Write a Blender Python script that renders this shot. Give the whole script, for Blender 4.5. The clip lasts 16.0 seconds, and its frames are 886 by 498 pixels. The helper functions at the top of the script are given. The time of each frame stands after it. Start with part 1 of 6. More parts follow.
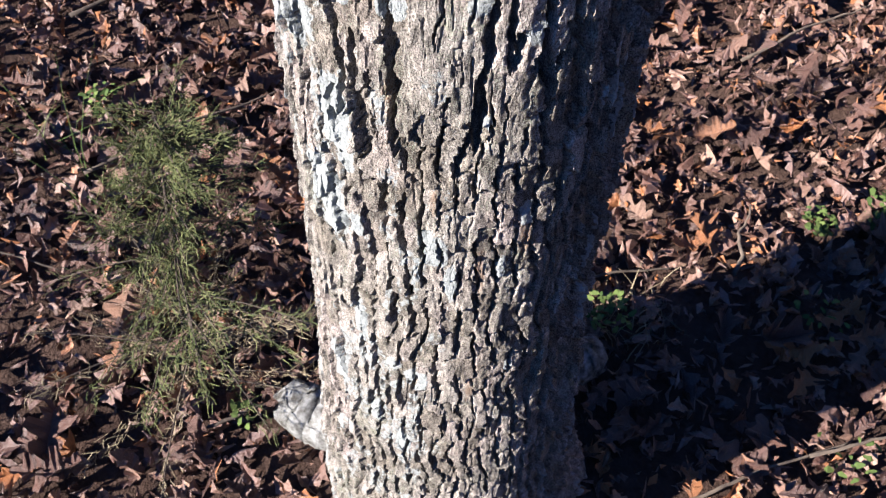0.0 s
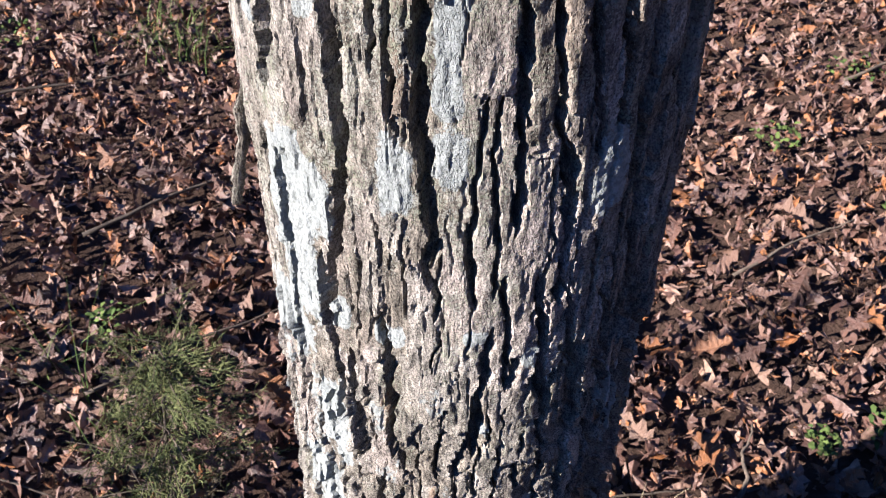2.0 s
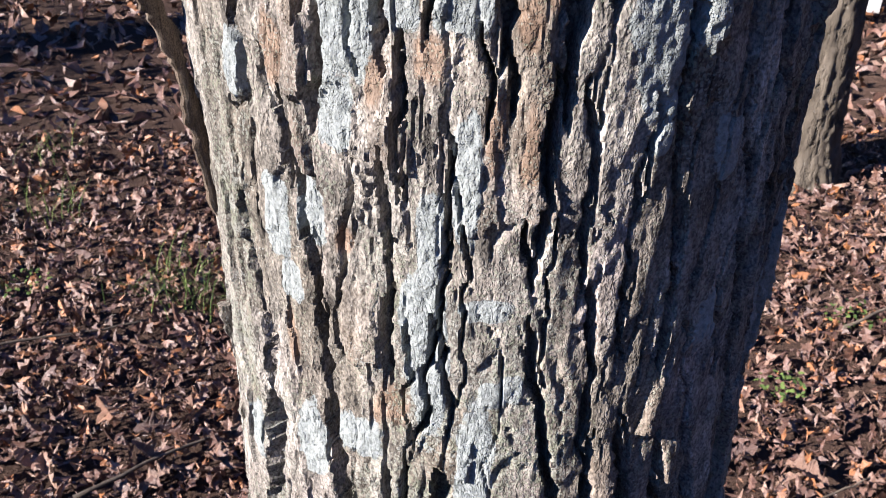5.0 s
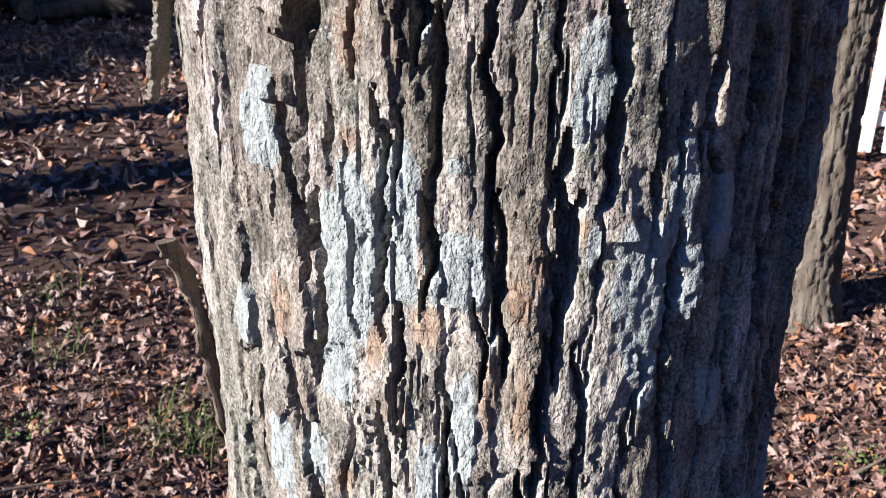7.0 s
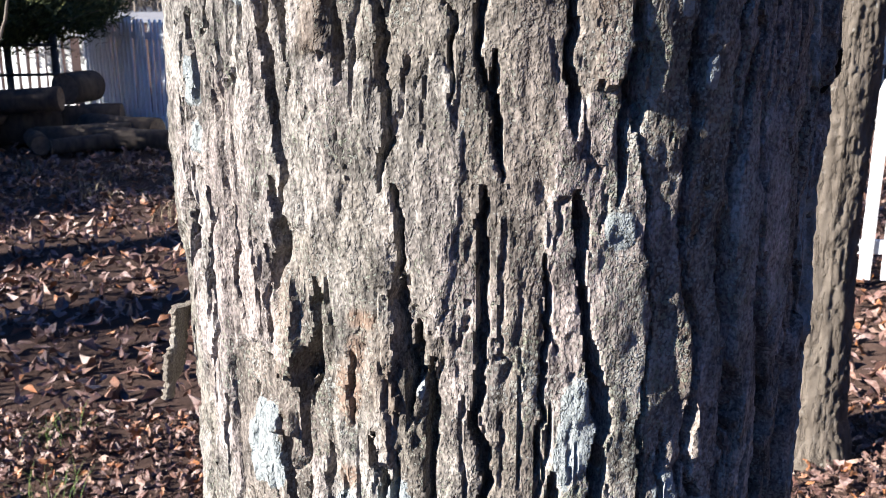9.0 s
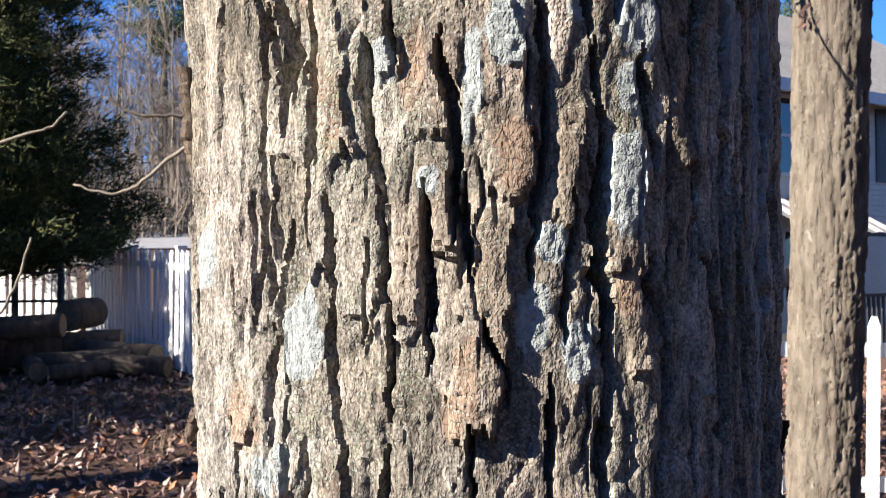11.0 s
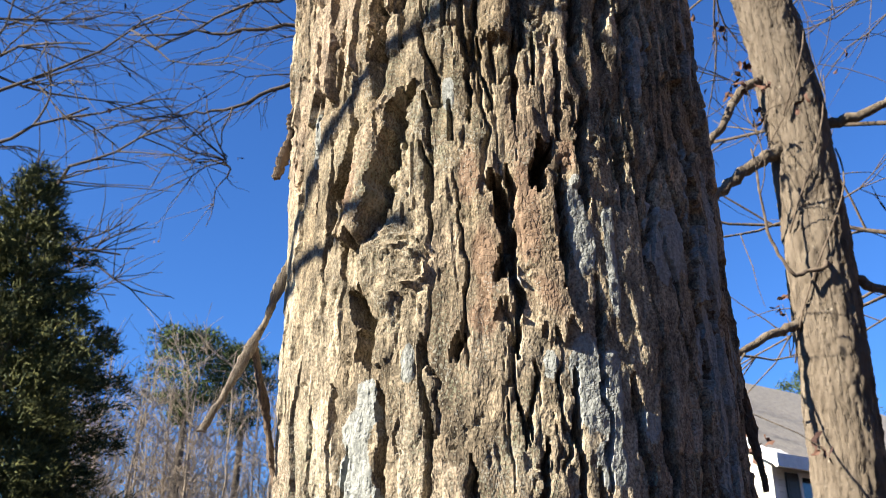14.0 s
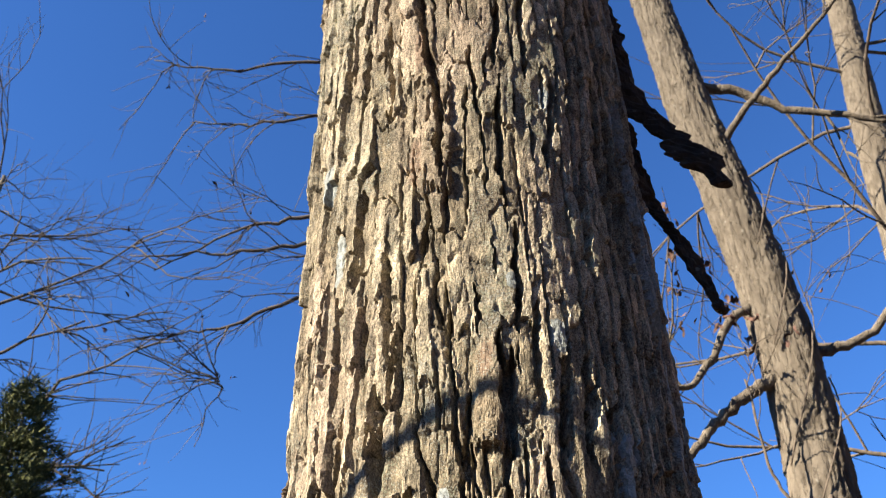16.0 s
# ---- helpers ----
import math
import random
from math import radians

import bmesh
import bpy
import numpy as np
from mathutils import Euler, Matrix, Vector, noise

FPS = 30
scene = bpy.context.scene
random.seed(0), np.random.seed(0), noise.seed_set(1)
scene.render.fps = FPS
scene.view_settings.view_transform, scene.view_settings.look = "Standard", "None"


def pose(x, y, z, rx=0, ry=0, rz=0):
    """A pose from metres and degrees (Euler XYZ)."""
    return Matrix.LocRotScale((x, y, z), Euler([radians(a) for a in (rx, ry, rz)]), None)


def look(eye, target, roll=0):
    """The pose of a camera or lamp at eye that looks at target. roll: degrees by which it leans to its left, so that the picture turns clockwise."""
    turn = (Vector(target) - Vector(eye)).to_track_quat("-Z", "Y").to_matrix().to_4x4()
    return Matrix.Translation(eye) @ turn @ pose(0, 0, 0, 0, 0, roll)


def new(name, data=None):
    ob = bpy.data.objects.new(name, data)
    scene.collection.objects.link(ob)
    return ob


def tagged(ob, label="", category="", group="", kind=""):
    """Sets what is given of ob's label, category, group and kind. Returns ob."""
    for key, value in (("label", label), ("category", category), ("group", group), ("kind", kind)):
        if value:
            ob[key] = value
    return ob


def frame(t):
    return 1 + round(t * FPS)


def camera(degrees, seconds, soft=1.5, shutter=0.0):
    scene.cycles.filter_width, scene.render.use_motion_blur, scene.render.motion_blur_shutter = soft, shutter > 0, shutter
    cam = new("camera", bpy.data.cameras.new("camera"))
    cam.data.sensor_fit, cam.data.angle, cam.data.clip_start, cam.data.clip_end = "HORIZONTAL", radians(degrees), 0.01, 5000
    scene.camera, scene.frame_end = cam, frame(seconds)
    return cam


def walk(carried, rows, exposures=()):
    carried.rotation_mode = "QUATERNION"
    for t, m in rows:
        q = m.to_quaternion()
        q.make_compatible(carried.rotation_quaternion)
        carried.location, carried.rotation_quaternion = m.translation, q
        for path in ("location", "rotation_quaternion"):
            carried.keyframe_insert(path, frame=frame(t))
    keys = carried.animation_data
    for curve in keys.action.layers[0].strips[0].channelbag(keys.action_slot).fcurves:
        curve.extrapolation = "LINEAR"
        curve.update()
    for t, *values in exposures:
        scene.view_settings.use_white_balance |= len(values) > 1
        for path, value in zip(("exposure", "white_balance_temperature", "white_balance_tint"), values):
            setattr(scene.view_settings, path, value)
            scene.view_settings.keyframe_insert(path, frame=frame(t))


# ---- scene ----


def aim(x, y, z, yaw, pitch, roll):
    """The camera's pose: yaw to the left, pitch up, roll to its left, in degrees."""
    return pose(x, y, z, 90 + pitch, 0, yaw) @ pose(0, 0, 0, 0, 0, roll)


cam = camera(52.52, 16.0, soft=0.95)
cam.data.dof.use_dof, cam.data.dof.focus_distance, cam.data.dof.aperture_fstop = True, 0.31, 60.0  # a small lens set on the bark
PATH = [
    (0.0, aim(0.0060, -0.4253, 1.2554, -0.70, -53.89, 0.86)),
    (0.5, aim(0.0056, -0.4199, 1.2658, -0.52, -51.89, 0.41)),
    (1.0, aim(0.0068, -0.4120, 1.2793, -0.56, -49.24, 0.25)),
    (1.5, aim(0.0082, -0.4014, 1.2947, -0.70, -45.97, 0.69)),
    (2.0, aim(0.0078, -0.3838, 1.3147, -0.41, -42.50, 0.35)),
    (2.5, aim(0.0046, -0.3530, 1.3288, -0.46, -38.84, -0.28)),
    (3.0, aim(0.0026, -0.3391, 1.3477, -0.07, -35.66, -0.47)),
    (3.2, aim(0.0021, -0.3364, 1.3520, 0.10, -34.75, -0.44)),
    (5.3, aim(0.0008, -0.3234, 1.3883, -0.34, -27.81, 0.25)),
    (5.5, aim(0.0010, -0.3226, 1.3920, -0.29, -27.02, 0.25)),
    (6.0, aim(0.0030, -0.3198, 1.4017, -0.26, -24.86, 0.17)),
    (6.5, aim(0.0029, -0.3219, 1.4129, -0.29, -22.61, 0.07)),
    (7.0, aim(0.0031, -0.3266, 1.4234, -0.04, -20.60, -0.08)),
    (7.5, aim(0.0020, -0.3303, 1.4354, 0.19, -18.55, -0.48)),
    (8.0, aim(0.0031, -0.3287, 1.4471, 0.12, -16.66, -0.72)),
    (8.2, aim(0.0034, -0.3278, 1.4537, 0.17, -15.89, -0.63)),
    (10.3, aim(0.0101, -0.3445, 1.5324, -0.09, -4.92, -0.50)),
    (10.5, aim(0.0092, -0.3489, 1.5372, -0.37, -3.04, -0.40)),
    (11.0, aim(0.0069, -0.3682, 1.5697, -0.21, 1.11, -0.35)),
    (11.5, aim(0.0078, -0.3865, 1.5938, -0.04, 5.30, -0.19)),
    (12.0, aim(0.0085, -0.4031, 1.6173, 0.22, 9.23, -0.06)),
    (12.5, aim(0.0080, -0.4139, 1.6462, 0.52, 13.81, 0.03)),
    (13.0, aim(0.0021, -0.4307, 1.6723, 0.62, 17.99, 0.47)),
    (13.5, aim(-0.0007, -0.4434, 1.6886, 0.53, 20.99, 0.68)),
    (14.0, aim(-0.0075, -0.4608, 1.7121, 0.80, 24.30, 0.31)),
    (14.5, aim(-0.0088, -0.4736, 1.7315, 0.60, 27.20, -0.01)),
    (15.0, aim(-0.0120, -0.4833, 1.7485, 0.63, 30.00, 0.12)),
    (15.5, aim(-0.0092, -0.4954, 1.7677, 0.48, 33.65, -0.01)),
    (16.0, aim(-0.0081, -0.5118, 1.7859, 0.36, 37.49, -0.05)),
]
EXPOSURES = [(0.0, 2.02, 6150, 17), (1.5, 2.00, 6150, 17), (3.0, 1.85, 6150, 17), (6.0, 1.96, 6100, 15), (8.2, 2.12, 6000, 13), (10.3, 2.35, 6250, 12), (11.5, 2.29, 6700, 12), (12.5, 2.31, 6950, 11), (13.2, 2.36, 6850, 10), (14.5, 2.34, 7250, 10), (16.0, 2.42, 7250, 9)]
walk(cam, PATH, EXPOSURES)

# ---- world and sun ----
SUN_AZ = Vector((-0.9011, -0.4335, 0.0)).normalized()  # on the ground, towards the sun
SUN_EL = radians(28)
sun_way = SUN_AZ * math.cos(SUN_EL) + Vector((0, 0, math.sin(SUN_EL)))
world = bpy.data.worlds.new("sky")
scene.world = world
world.use_nodes = True
wn = world.node_tree.nodes
sky = wn.new("ShaderNodeTexSky")
sky.sky_type = "NISHITA"
sky.sun_disc = False
sky.sun_elevation = SUN_EL
sky.sun_rotation = math.atan2(SUN_AZ.x, SUN_AZ.y)
sky.air_density, sky.dust_density, sky.ozone_density = 1.0, 0.3, 2.5
wn["Background"].inputs["Strength"].default_value = 0.0245
clear = wn.new("ShaderNodeMix")  # the deep blue of dry winter air
clear.data_type, clear.blend_type = "RGBA", "MULTIPLY"
clear.inputs[0].default_value = 1.0
clear.inputs[7].default_value = (0.46, 1.03, 1.93, 1.0)
world.node_tree.links.new(sky.outputs["Color"], clear.inputs[6])
world.node_tree.links.new(clear.outputs[2], wn["Background"].inputs["Color"])
sun_data = bpy.data.lights.new("sun", "SUN")
sun_data.energy, sun_data.angle, sun_data.color = 5.0, radians(0.53), (1.0, 0.92, 0.80)
sun = new("sun", sun_data)
sun.matrix_world = look(sun_way * 60, (0, 0, 0))

# ---- small tools ----
RNG = np.random.default_rng(7)


class Nodes:
    """A short way to wire a node material."""

    def __init__(self, name):
        self.mat = bpy.data.materials.new(name)
        self.mat.use_nodes = True
        self.tree = self.mat.node_tree
        self.bsdf = self.tree.nodes["Principled BSDF"]
        self.coord = self.tree.nodes.new("ShaderNodeTexCoord").outputs["Object"]

    def link(self, a, b):
        self.tree.links.new(a, b)

    def scaled(self, sx, sy, sz, source=None):
        n = self.tree.nodes.new("ShaderNodeMapping")
        n.inputs["Scale"].default_value = (sx, sy, sz)
        self.link(source or self.coord, n.inputs["Vector"])
        return n.outputs["Vector"]

    def noise(self, scale, detail=4.0, rough=0.55, vector=None, distortion=0.0):
        n = self.tree.nodes.new("ShaderNodeTexNoise")
        n.inputs["Scale"].default_value = scale
        n.inputs["Detail"].default_value = detail
        n.inputs["Roughness"].default_value = rough
        n.inputs["Distortion"].default_value = distortion
        self.link(vector or self.coord, n.inputs["Vector"])
        return n.outputs["Fac"]

    def cells(self, scale, vector=None, feature="F1"):
        n = self.tree.nodes.new("ShaderNodeTexVoronoi")
        n.feature = feature
        n.inputs["Scale"].default_value = scale
        self.link(vector or self.coord, n.inputs["Vector"])
        return n.outputs["Distance"]

    def ramp(self, value, stops):
        n = self.tree.nodes.new("ShaderNodeValToRGB")
        e = n.color_ramp.elements
        while len(e) < len(stops):
            e.new(0.5)
        for k, (at, c) in enumerate(stops):
            e[k].position = at
            e[k].color = (*c, 1.0) if isinstance(c, tuple) else (c, c, c, 1.0)
        self.link(value, n.inputs["Fac"])
        return n.outputs["Color"]

    def mix(self, fac, a, b, mode="MIX"):
        n = self.tree.nodes.new("ShaderNodeMix")
        n.data_type, n.blend_type = "RGBA", mode
        for sock, v in ((n.inputs[0], fac), (n.inputs[6], a), (n.inputs[7], b)):
            if isinstance(v, (int, float)):
                sock.default_value = v
            elif isinstance(v, tuple):
                sock.default_value = (*v, 1.0)
            else:
                self.link(v, sock)
        return n.outputs[2]

    def math(self, op, a, b=0.0):
        n = self.tree.nodes.new("ShaderNodeMath")
        n.operation = op
        for sock, v in zip(n.inputs, (a, b)):
            if isinstance(v, (int, float)):
                sock.default_value = v
            else:
                self.link(v, sock)
        return n.outputs[0]

    def height(self):
        n = self.tree.nodes.new("ShaderNodeSeparateXYZ")
        self.link(self.tree.nodes.new("ShaderNodeTexCoord").outputs["Object"], n.inputs[0])
        return n.outputs[2]

    def attr(self, name):
        n = self.tree.nodes.new("ShaderNodeAttribute")
        n.attribute_name = name
        return n.outputs["Fac"]

    def random(self, island=False):
        if island:
            return self.tree.nodes.new("ShaderNodeNewGeometry").outputs["Random Per Island"]
        return self.tree.nodes.new("ShaderNodeObjectInfo").outputs["Random"]

    def bump(self, height, distance, strength=1.0, after=None):
        n = self.tree.nodes.new("ShaderNodeBump")
        n.inputs["Distance"].default_value = distance
        n.inputs["Strength"].default_value = strength
        self.link(height, n.inputs["Height"])
        if after:
            self.link(after, n.inputs["Normal"])
        return n.outputs["Normal"]

    def done(self, color, roughness=0.8, normal=None, specular=0.5, metallic=0.0):
        for key, v in (("Base Color", color), ("Roughness", roughness), ("Specular IOR Level", specular), ("Metallic", metallic)):
            if isinstance(v, (int, float)):
                self.bsdf.inputs[key].default_value = v
            elif isinstance(v, tuple):
                self.bsdf.inputs[key].default_value = (*v, 1.0)
            else:
                self.link(v, self.bsdf.inputs[key])
        self.bsdf.inputs["Diffuse Roughness"].default_value = 0.9 if isinstance(roughness, float) and roughness > 0.8 else 0.0
        if normal:
            self.link(normal, self.bsdf.inputs["Normal"])
        return self.mat


class Shape:
    """Gathers vertices and faces, then makes one mesh of them."""

    def __init__(self):
        self.v, self.f, self.n = [], [], 0

    def add(self, verts, faces):
        self.v.append(np.asarray(verts, float).reshape(-1, 3))
        self.f += [tuple(int(i) + self.n for i in f) for f in faces]
        self.n += len(self.v[-1])

    def box(self, lo, hi, m=None):
        x0, y0, z0 = lo
        x1, y1, z1 = hi
        pts = [Vector(q) for q in ((x0, y0, z0), (x1, y0, z0), (x1, y1, z0), (x0, y1, z0), (x0, y0, z1), (x1, y0, z1), (x1, y1, z1), (x0, y1, z1))]
        if m:
            pts = [m @ q for q in pts]
        self.add(pts, [(3, 2, 1, 0), (4, 5, 6, 7), (0, 1, 5, 4), (1, 2, 6, 5), (2, 3, 7, 6), (3, 0, 4, 7)])

    def tube(self, path, radii, sides=8, rough=0.0, capped=True):
        path = np.asarray(path, float)
        radii = np.broadcast_to(np.asarray(radii, float), (len(path),))
        along = np.gradient(path, axis=0)
        along /= np.linalg.norm(along, axis=1)[:, None] + 1e-9
        ref = np.array((0.0, 0.0, 1.0)) if abs(along[0][2]) < 0.9 else np.array((1.0, 0.0, 0.0))
        a = np.cross(along, ref)
        a /= np.linalg.norm(a, axis=1)[:, None] + 1e-9
        b = np.cross(along, a)
        ang = np.arange(sides) * 2 * np.pi / sides
        jitter = 1 + rough * RNG.uniform(-1, 1, (len(path), sides))
        ring = path[:, None] + (radii[:, None] * jitter)[..., None] * (np.cos(ang)[None, :, None] * a[:, None] + np.sin(ang)[None, :, None] * b[:, None])
        faces = []
        for i in range(len(path) - 1):
            for k in range(sides):
                l = (k + 1) % sides
                faces.append((i * sides + k, i * sides + l, (i + 1) * sides + l, (i + 1) * sides + k))
        if capped:
            faces.append(tuple(range(sides))[::-1])
            faces.append(tuple((len(path) - 1) * sides + k for k in range(sides)))
        self.add(ring, faces)

    def mesh(self, name, smooth=False):
        me = bpy.data.meshes.new(name)
        me.from_pydata(np.concatenate(self.v).tolist() if self.v else [], [], self.f)
        if smooth:
            me.polygons.foreach_set("use_smooth", [True] * len(me.polygons))
        me.update()
        return me


def fast_mesh(name, verts, quads, smooth=True, sides=4):
    """A mesh straight from arrays."""
    me = bpy.data.meshes.new(name)
    n = len(quads)
    me.vertices.add(len(verts))
    me.vertices.foreach_set("co", np.ascontiguousarray(verts, dtype=np.float32).ravel())
    me.loops.add(n * sides)
    me.loops.foreach_set("vertex_index", np.ascontiguousarray(quads, dtype=np.int32).ravel())
    me.polygons.add(n)
    me.polygons.foreach_set("loop_start", np.arange(0, n * sides, sides, dtype=np.int32))
    me.polygons.foreach_set("use_smooth", np.full(n, smooth))
    me.update(calc_edges=True)
    return me


def part(name, me, material, parent=None, label=""):
    """Links a mesh as one object, under a thing if one is given."""
    ob = new(name, me)
    if material and not me.materials:
        me.materials.append(material)
    if parent:
        ob.parent = parent
        ob.matrix_parent_inverse = parent.matrix_world.inverted()
    if label:
        ob["label"] = label
    return ob


def empty(name, at=(0, 0, 0)):
    ob = new(name)
    ob.location = at
    ob.matrix_world = Matrix.Translation(at)
    return ob


TABLE = np.random.default_rng(3).random((256, 256))


def vnoise(x, y):
    """Smooth value noise, -1 to 1."""
    xi, yi = np.floor(x).astype(int), np.floor(y).astype(int)
    fx, fy = x - xi, y - yi
    fx, fy = fx * fx * (3 - 2 * fx), fy * fy * (3 - 2 * fy)
    a, b = TABLE[xi & 255, yi & 255], TABLE[(xi + 1) & 255, yi & 255]
    c, d = TABLE[xi & 255, (yi + 1) & 255], TABLE[(xi + 1) & 255, (yi + 1) & 255]
    return 2 * ((a * (1 - fx) + b * fx) * (1 - fy) + (c * (1 - fx) + d * fx) * fy) - 1


def fbm(x, y, octaves=4):
    total, amp = 0, 1
    for k in range(octaves):
        total = total + amp * vnoise(x * 2 ** k + 17.3 * k, y * 2 ** k + 5.1 * k)
        amp *= 0.5
    return total / 1.6


def step(lo, hi, v):
    q = np.clip((v - lo) / (hi - lo), 0, 1)
    return q * q * (3 - 2 * q)


# ---- the ground's form ----
def ground_z(x, y):
    """Flat round the tree, rising gently to the back, where x is small."""
    x, y = np.asarray(x, float), np.asarray(y, float)
    rise = np.interp(y, (-500, 4, 6, 10, 14, 20, 30, 40, 60, 200, 900), (0, 0, 0.1, 0.34, 0.5, 1.05, 2.2, 3.1, 4.0, 6.0, 6.0))
    side = step(4.0, -1.5, x) * 0.9 + 0.1
    side = np.where(y > 25, np.maximum(side, step(25, 60, y)), side)
    return rise * side + 0.018 * vnoise(x * 1.3, y * 1.3) * step(0.2, 1.0, np.hypot(x, y))

# ---- materials ----
def bark_material(name, light, dark, brown, bump=0.002, fine=1.0):
    m = Nodes(name)
    long_grain = m.noise(420 * fine, 6, 0.75, m.scaled(1, 1, 0.09), 0.3)
    patch = m.noise(22 * fine, 3, 0.6, m.scaled(1, 1, 0.45))
    grit = m.noise(1100 * fine, 4, 0.75, m.scaled(1, 1, 0.6))
    crumbs = m.cells(520 * fine)
    base = m.mix(m.ramp(patch, [(0.38, 0.0), (0.60, 1.0)]), dark, light)
    base = m.mix(m.ramp(long_grain, [(0.4, 0.0), (0.62, 0.75)]), base, brown)
    base = m.mix(0.75, base, m.ramp(grit, [(0.36, 0.10), (0.58, 1.0)]), "MULTIPLY")
    h = m.math("ADD", m.math("MULTIPLY", long_grain, 0.9), m.math("MULTIPLY", grit, 0.8))
    return m, base, h, crumbs, grit


def trunk_bark():
    m = Nodes("weathered_bark")
    tone, crumbly = m.attr("tone"), m.attr("crumbly")
    patch = m.noise(26, 4, 0.6, m.scaled(1, 1, 0.45))
    blot = m.noise(95, 5, 0.68, m.scaled(1, 1, 0.55))
    grit = m.noise(1000, 2, 0.55, m.scaled(1, 1, 0.8))
    fibre = m.noise(420, 3, 0.6, m.scaled(1, 1, 0.14), 0.5)
    flaky = m.noise(360, 3, 0.62, m.scaled(1, 1, 0.45), 0.6)
    rough_place = m.tree.nodes.new("ShaderNodeVectorMath")
    rough_place.operation = "MULTIPLY_ADD"
    wobble = m.tree.nodes.new("ShaderNodeTexNoise")
    wobble.inputs["Scale"].default_value = 900
    m.link(m.coord, wobble.inputs["Vector"])
    m.link(wobble.outputs["Color"], rough_place.inputs[0])
    rough_place.inputs[1].default_value = (0.0016, 0.0016, 0.0016)
    m.link(m.coord, rough_place.inputs[2])
    crumbs = m.cells(760, rough_place.outputs[0])
    base = m.mix(m.ramp(patch, [(0.38, 0.0), (0.62, 1.0)]), (0.190, 0.170, 0.143), (0.335, 0.308, 0.272))
    base = m.mix(m.ramp(m.noise(17, 3, 0.6, m.scaled(1, 1, 0.4)), [(0.50, 0.0), (0.66, 0.55)]), base, (0.36, 0.295, 0.275))
    base = m.mix(m.ramp(tone, [(0.2, 0.7), (0.5, 0.0)]), base, (0.160, 0.138, 0.110))
    base = m.mix(0.85, base, m.ramp(blot, [(0.36, 0.32), (0.50, 0.85), (0.64, 1.30)]), "MULTIPLY")
    base = m.mix(m.math("ADD", 0.55, m.math("MULTIPLY", crumbly, 0.2)), base, m.ramp(grit, [(0.36, 0.12), (0.50, 0.85), (0.64, 1.45)]), "MULTIPLY")
    base = m.mix(0.35, base, m.ramp(fibre, [(0.36, 0.35), (0.58, 1.1)]), "MULTIPLY")
    base = m.mix(0.5, base, m.ramp(flaky, [(0.36, 0.25), (0.48, 0.95), (0.62, 1.2)]), "MULTIPLY")
    # base colour multiplied brighter and warmer with height, from 1.5 m to 1.9 m
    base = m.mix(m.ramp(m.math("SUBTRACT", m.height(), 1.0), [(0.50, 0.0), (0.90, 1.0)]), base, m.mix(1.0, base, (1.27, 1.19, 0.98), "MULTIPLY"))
    rust = m.attr("rust")
    base = m.mix(rust, base, m.mix(m.ramp(m.noise(160, 5, 0.65), [(0.35, 0.0), (0.65, 1.0)]), (0.120, 0.078, 0.053), (0.285, 0.200, 0.142)))
    # fine cross cracks in the brown inner bark
    level = m.math("ADD", m.math("MULTIPLY", m.height(), 175.0), m.math("MULTIPLY", m.noise(60, 3, 0.6), 5.0))
    crack = m.math("MULTIPLY", m.ramp(m.math("ABSOLUTE", m.math("SUBTRACT", m.math("FRACT", level), 0.5)), [(0.02, 1.0), (0.09, 0.0)]), rust)
    base = m.mix(m.math("MULTIPLY", crack, 0.75), base, (0.0434, 0.0279, 0.0186))
    # crumbs of grey-green and whitish lichen, thick in some places
    thick = m.math("ADD", m.math("MULTIPLY", m.attr("crust"), 0.24), m.math("MULTIPLY", m.math("SUBTRACT", m.noise(48, 4, 0.65, m.scaled(1, 1, 0.6)), 0.5), 1.1))
    crumb = m.ramp(m.math("SUBTRACT", m.math("ADD", thick, 0.30), crumbs), [(0.0, 0.0), (0.10, 1.0)])
    crust_colour = m.mix(m.ramp(m.noise(120, 3, 0.6), [(0.40, 0.0), (0.60, 1.0)]), (0.22, 0.245, 0.175), (0.36, 0.37, 0.33))
    base = m.mix(m.math("MULTIPLY", crumb, 0.5), base, crust_colour)
    # pale lichen
    pale = m.ramp(m.math("ADD", m.attr("lichen"), m.math("MULTIPLY", m.math("SUBTRACT", m.noise(230, 5, 0.68), 0.5), 1.0)), [(0.45, 0.0), (0.53, 1.0)])
    base = m.mix(pale, base, m.mix(m.ramp(m.noise(480, 5, 0.72), [(0.36, 0.0), (0.6, 1.0)]), (0.165, 0.184, 0.178), (0.290, 0.312, 0.306)))
    edges = m.cells(230, m.scaled(1, 1, 0.28, rough_place.outputs[0]), "DISTANCE_TO_EDGE")
    bump = m.bump(m.noise(120, 3, 0.6, m.scaled(1, 1, 0.5)), 0.0030, 0.8)
    bump = m.bump(flaky, 0.0019, 0.8, bump)
    bump = m.bump(m.ramp(edges, [(0.0, 0.0), (0.07, 1.0)]), 0.0005, 0.6, bump)
    bump = m.bump(grit, 0.0010, 0.7, bump)
    bump = m.bump(m.math("MULTIPLY", crumbs, m.math("ADD", m.math("MULTIPLY", pale, 0.5), m.math("ADD", crumb, 0.10))), -0.0008, 0.8, bump)
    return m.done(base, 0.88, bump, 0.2)


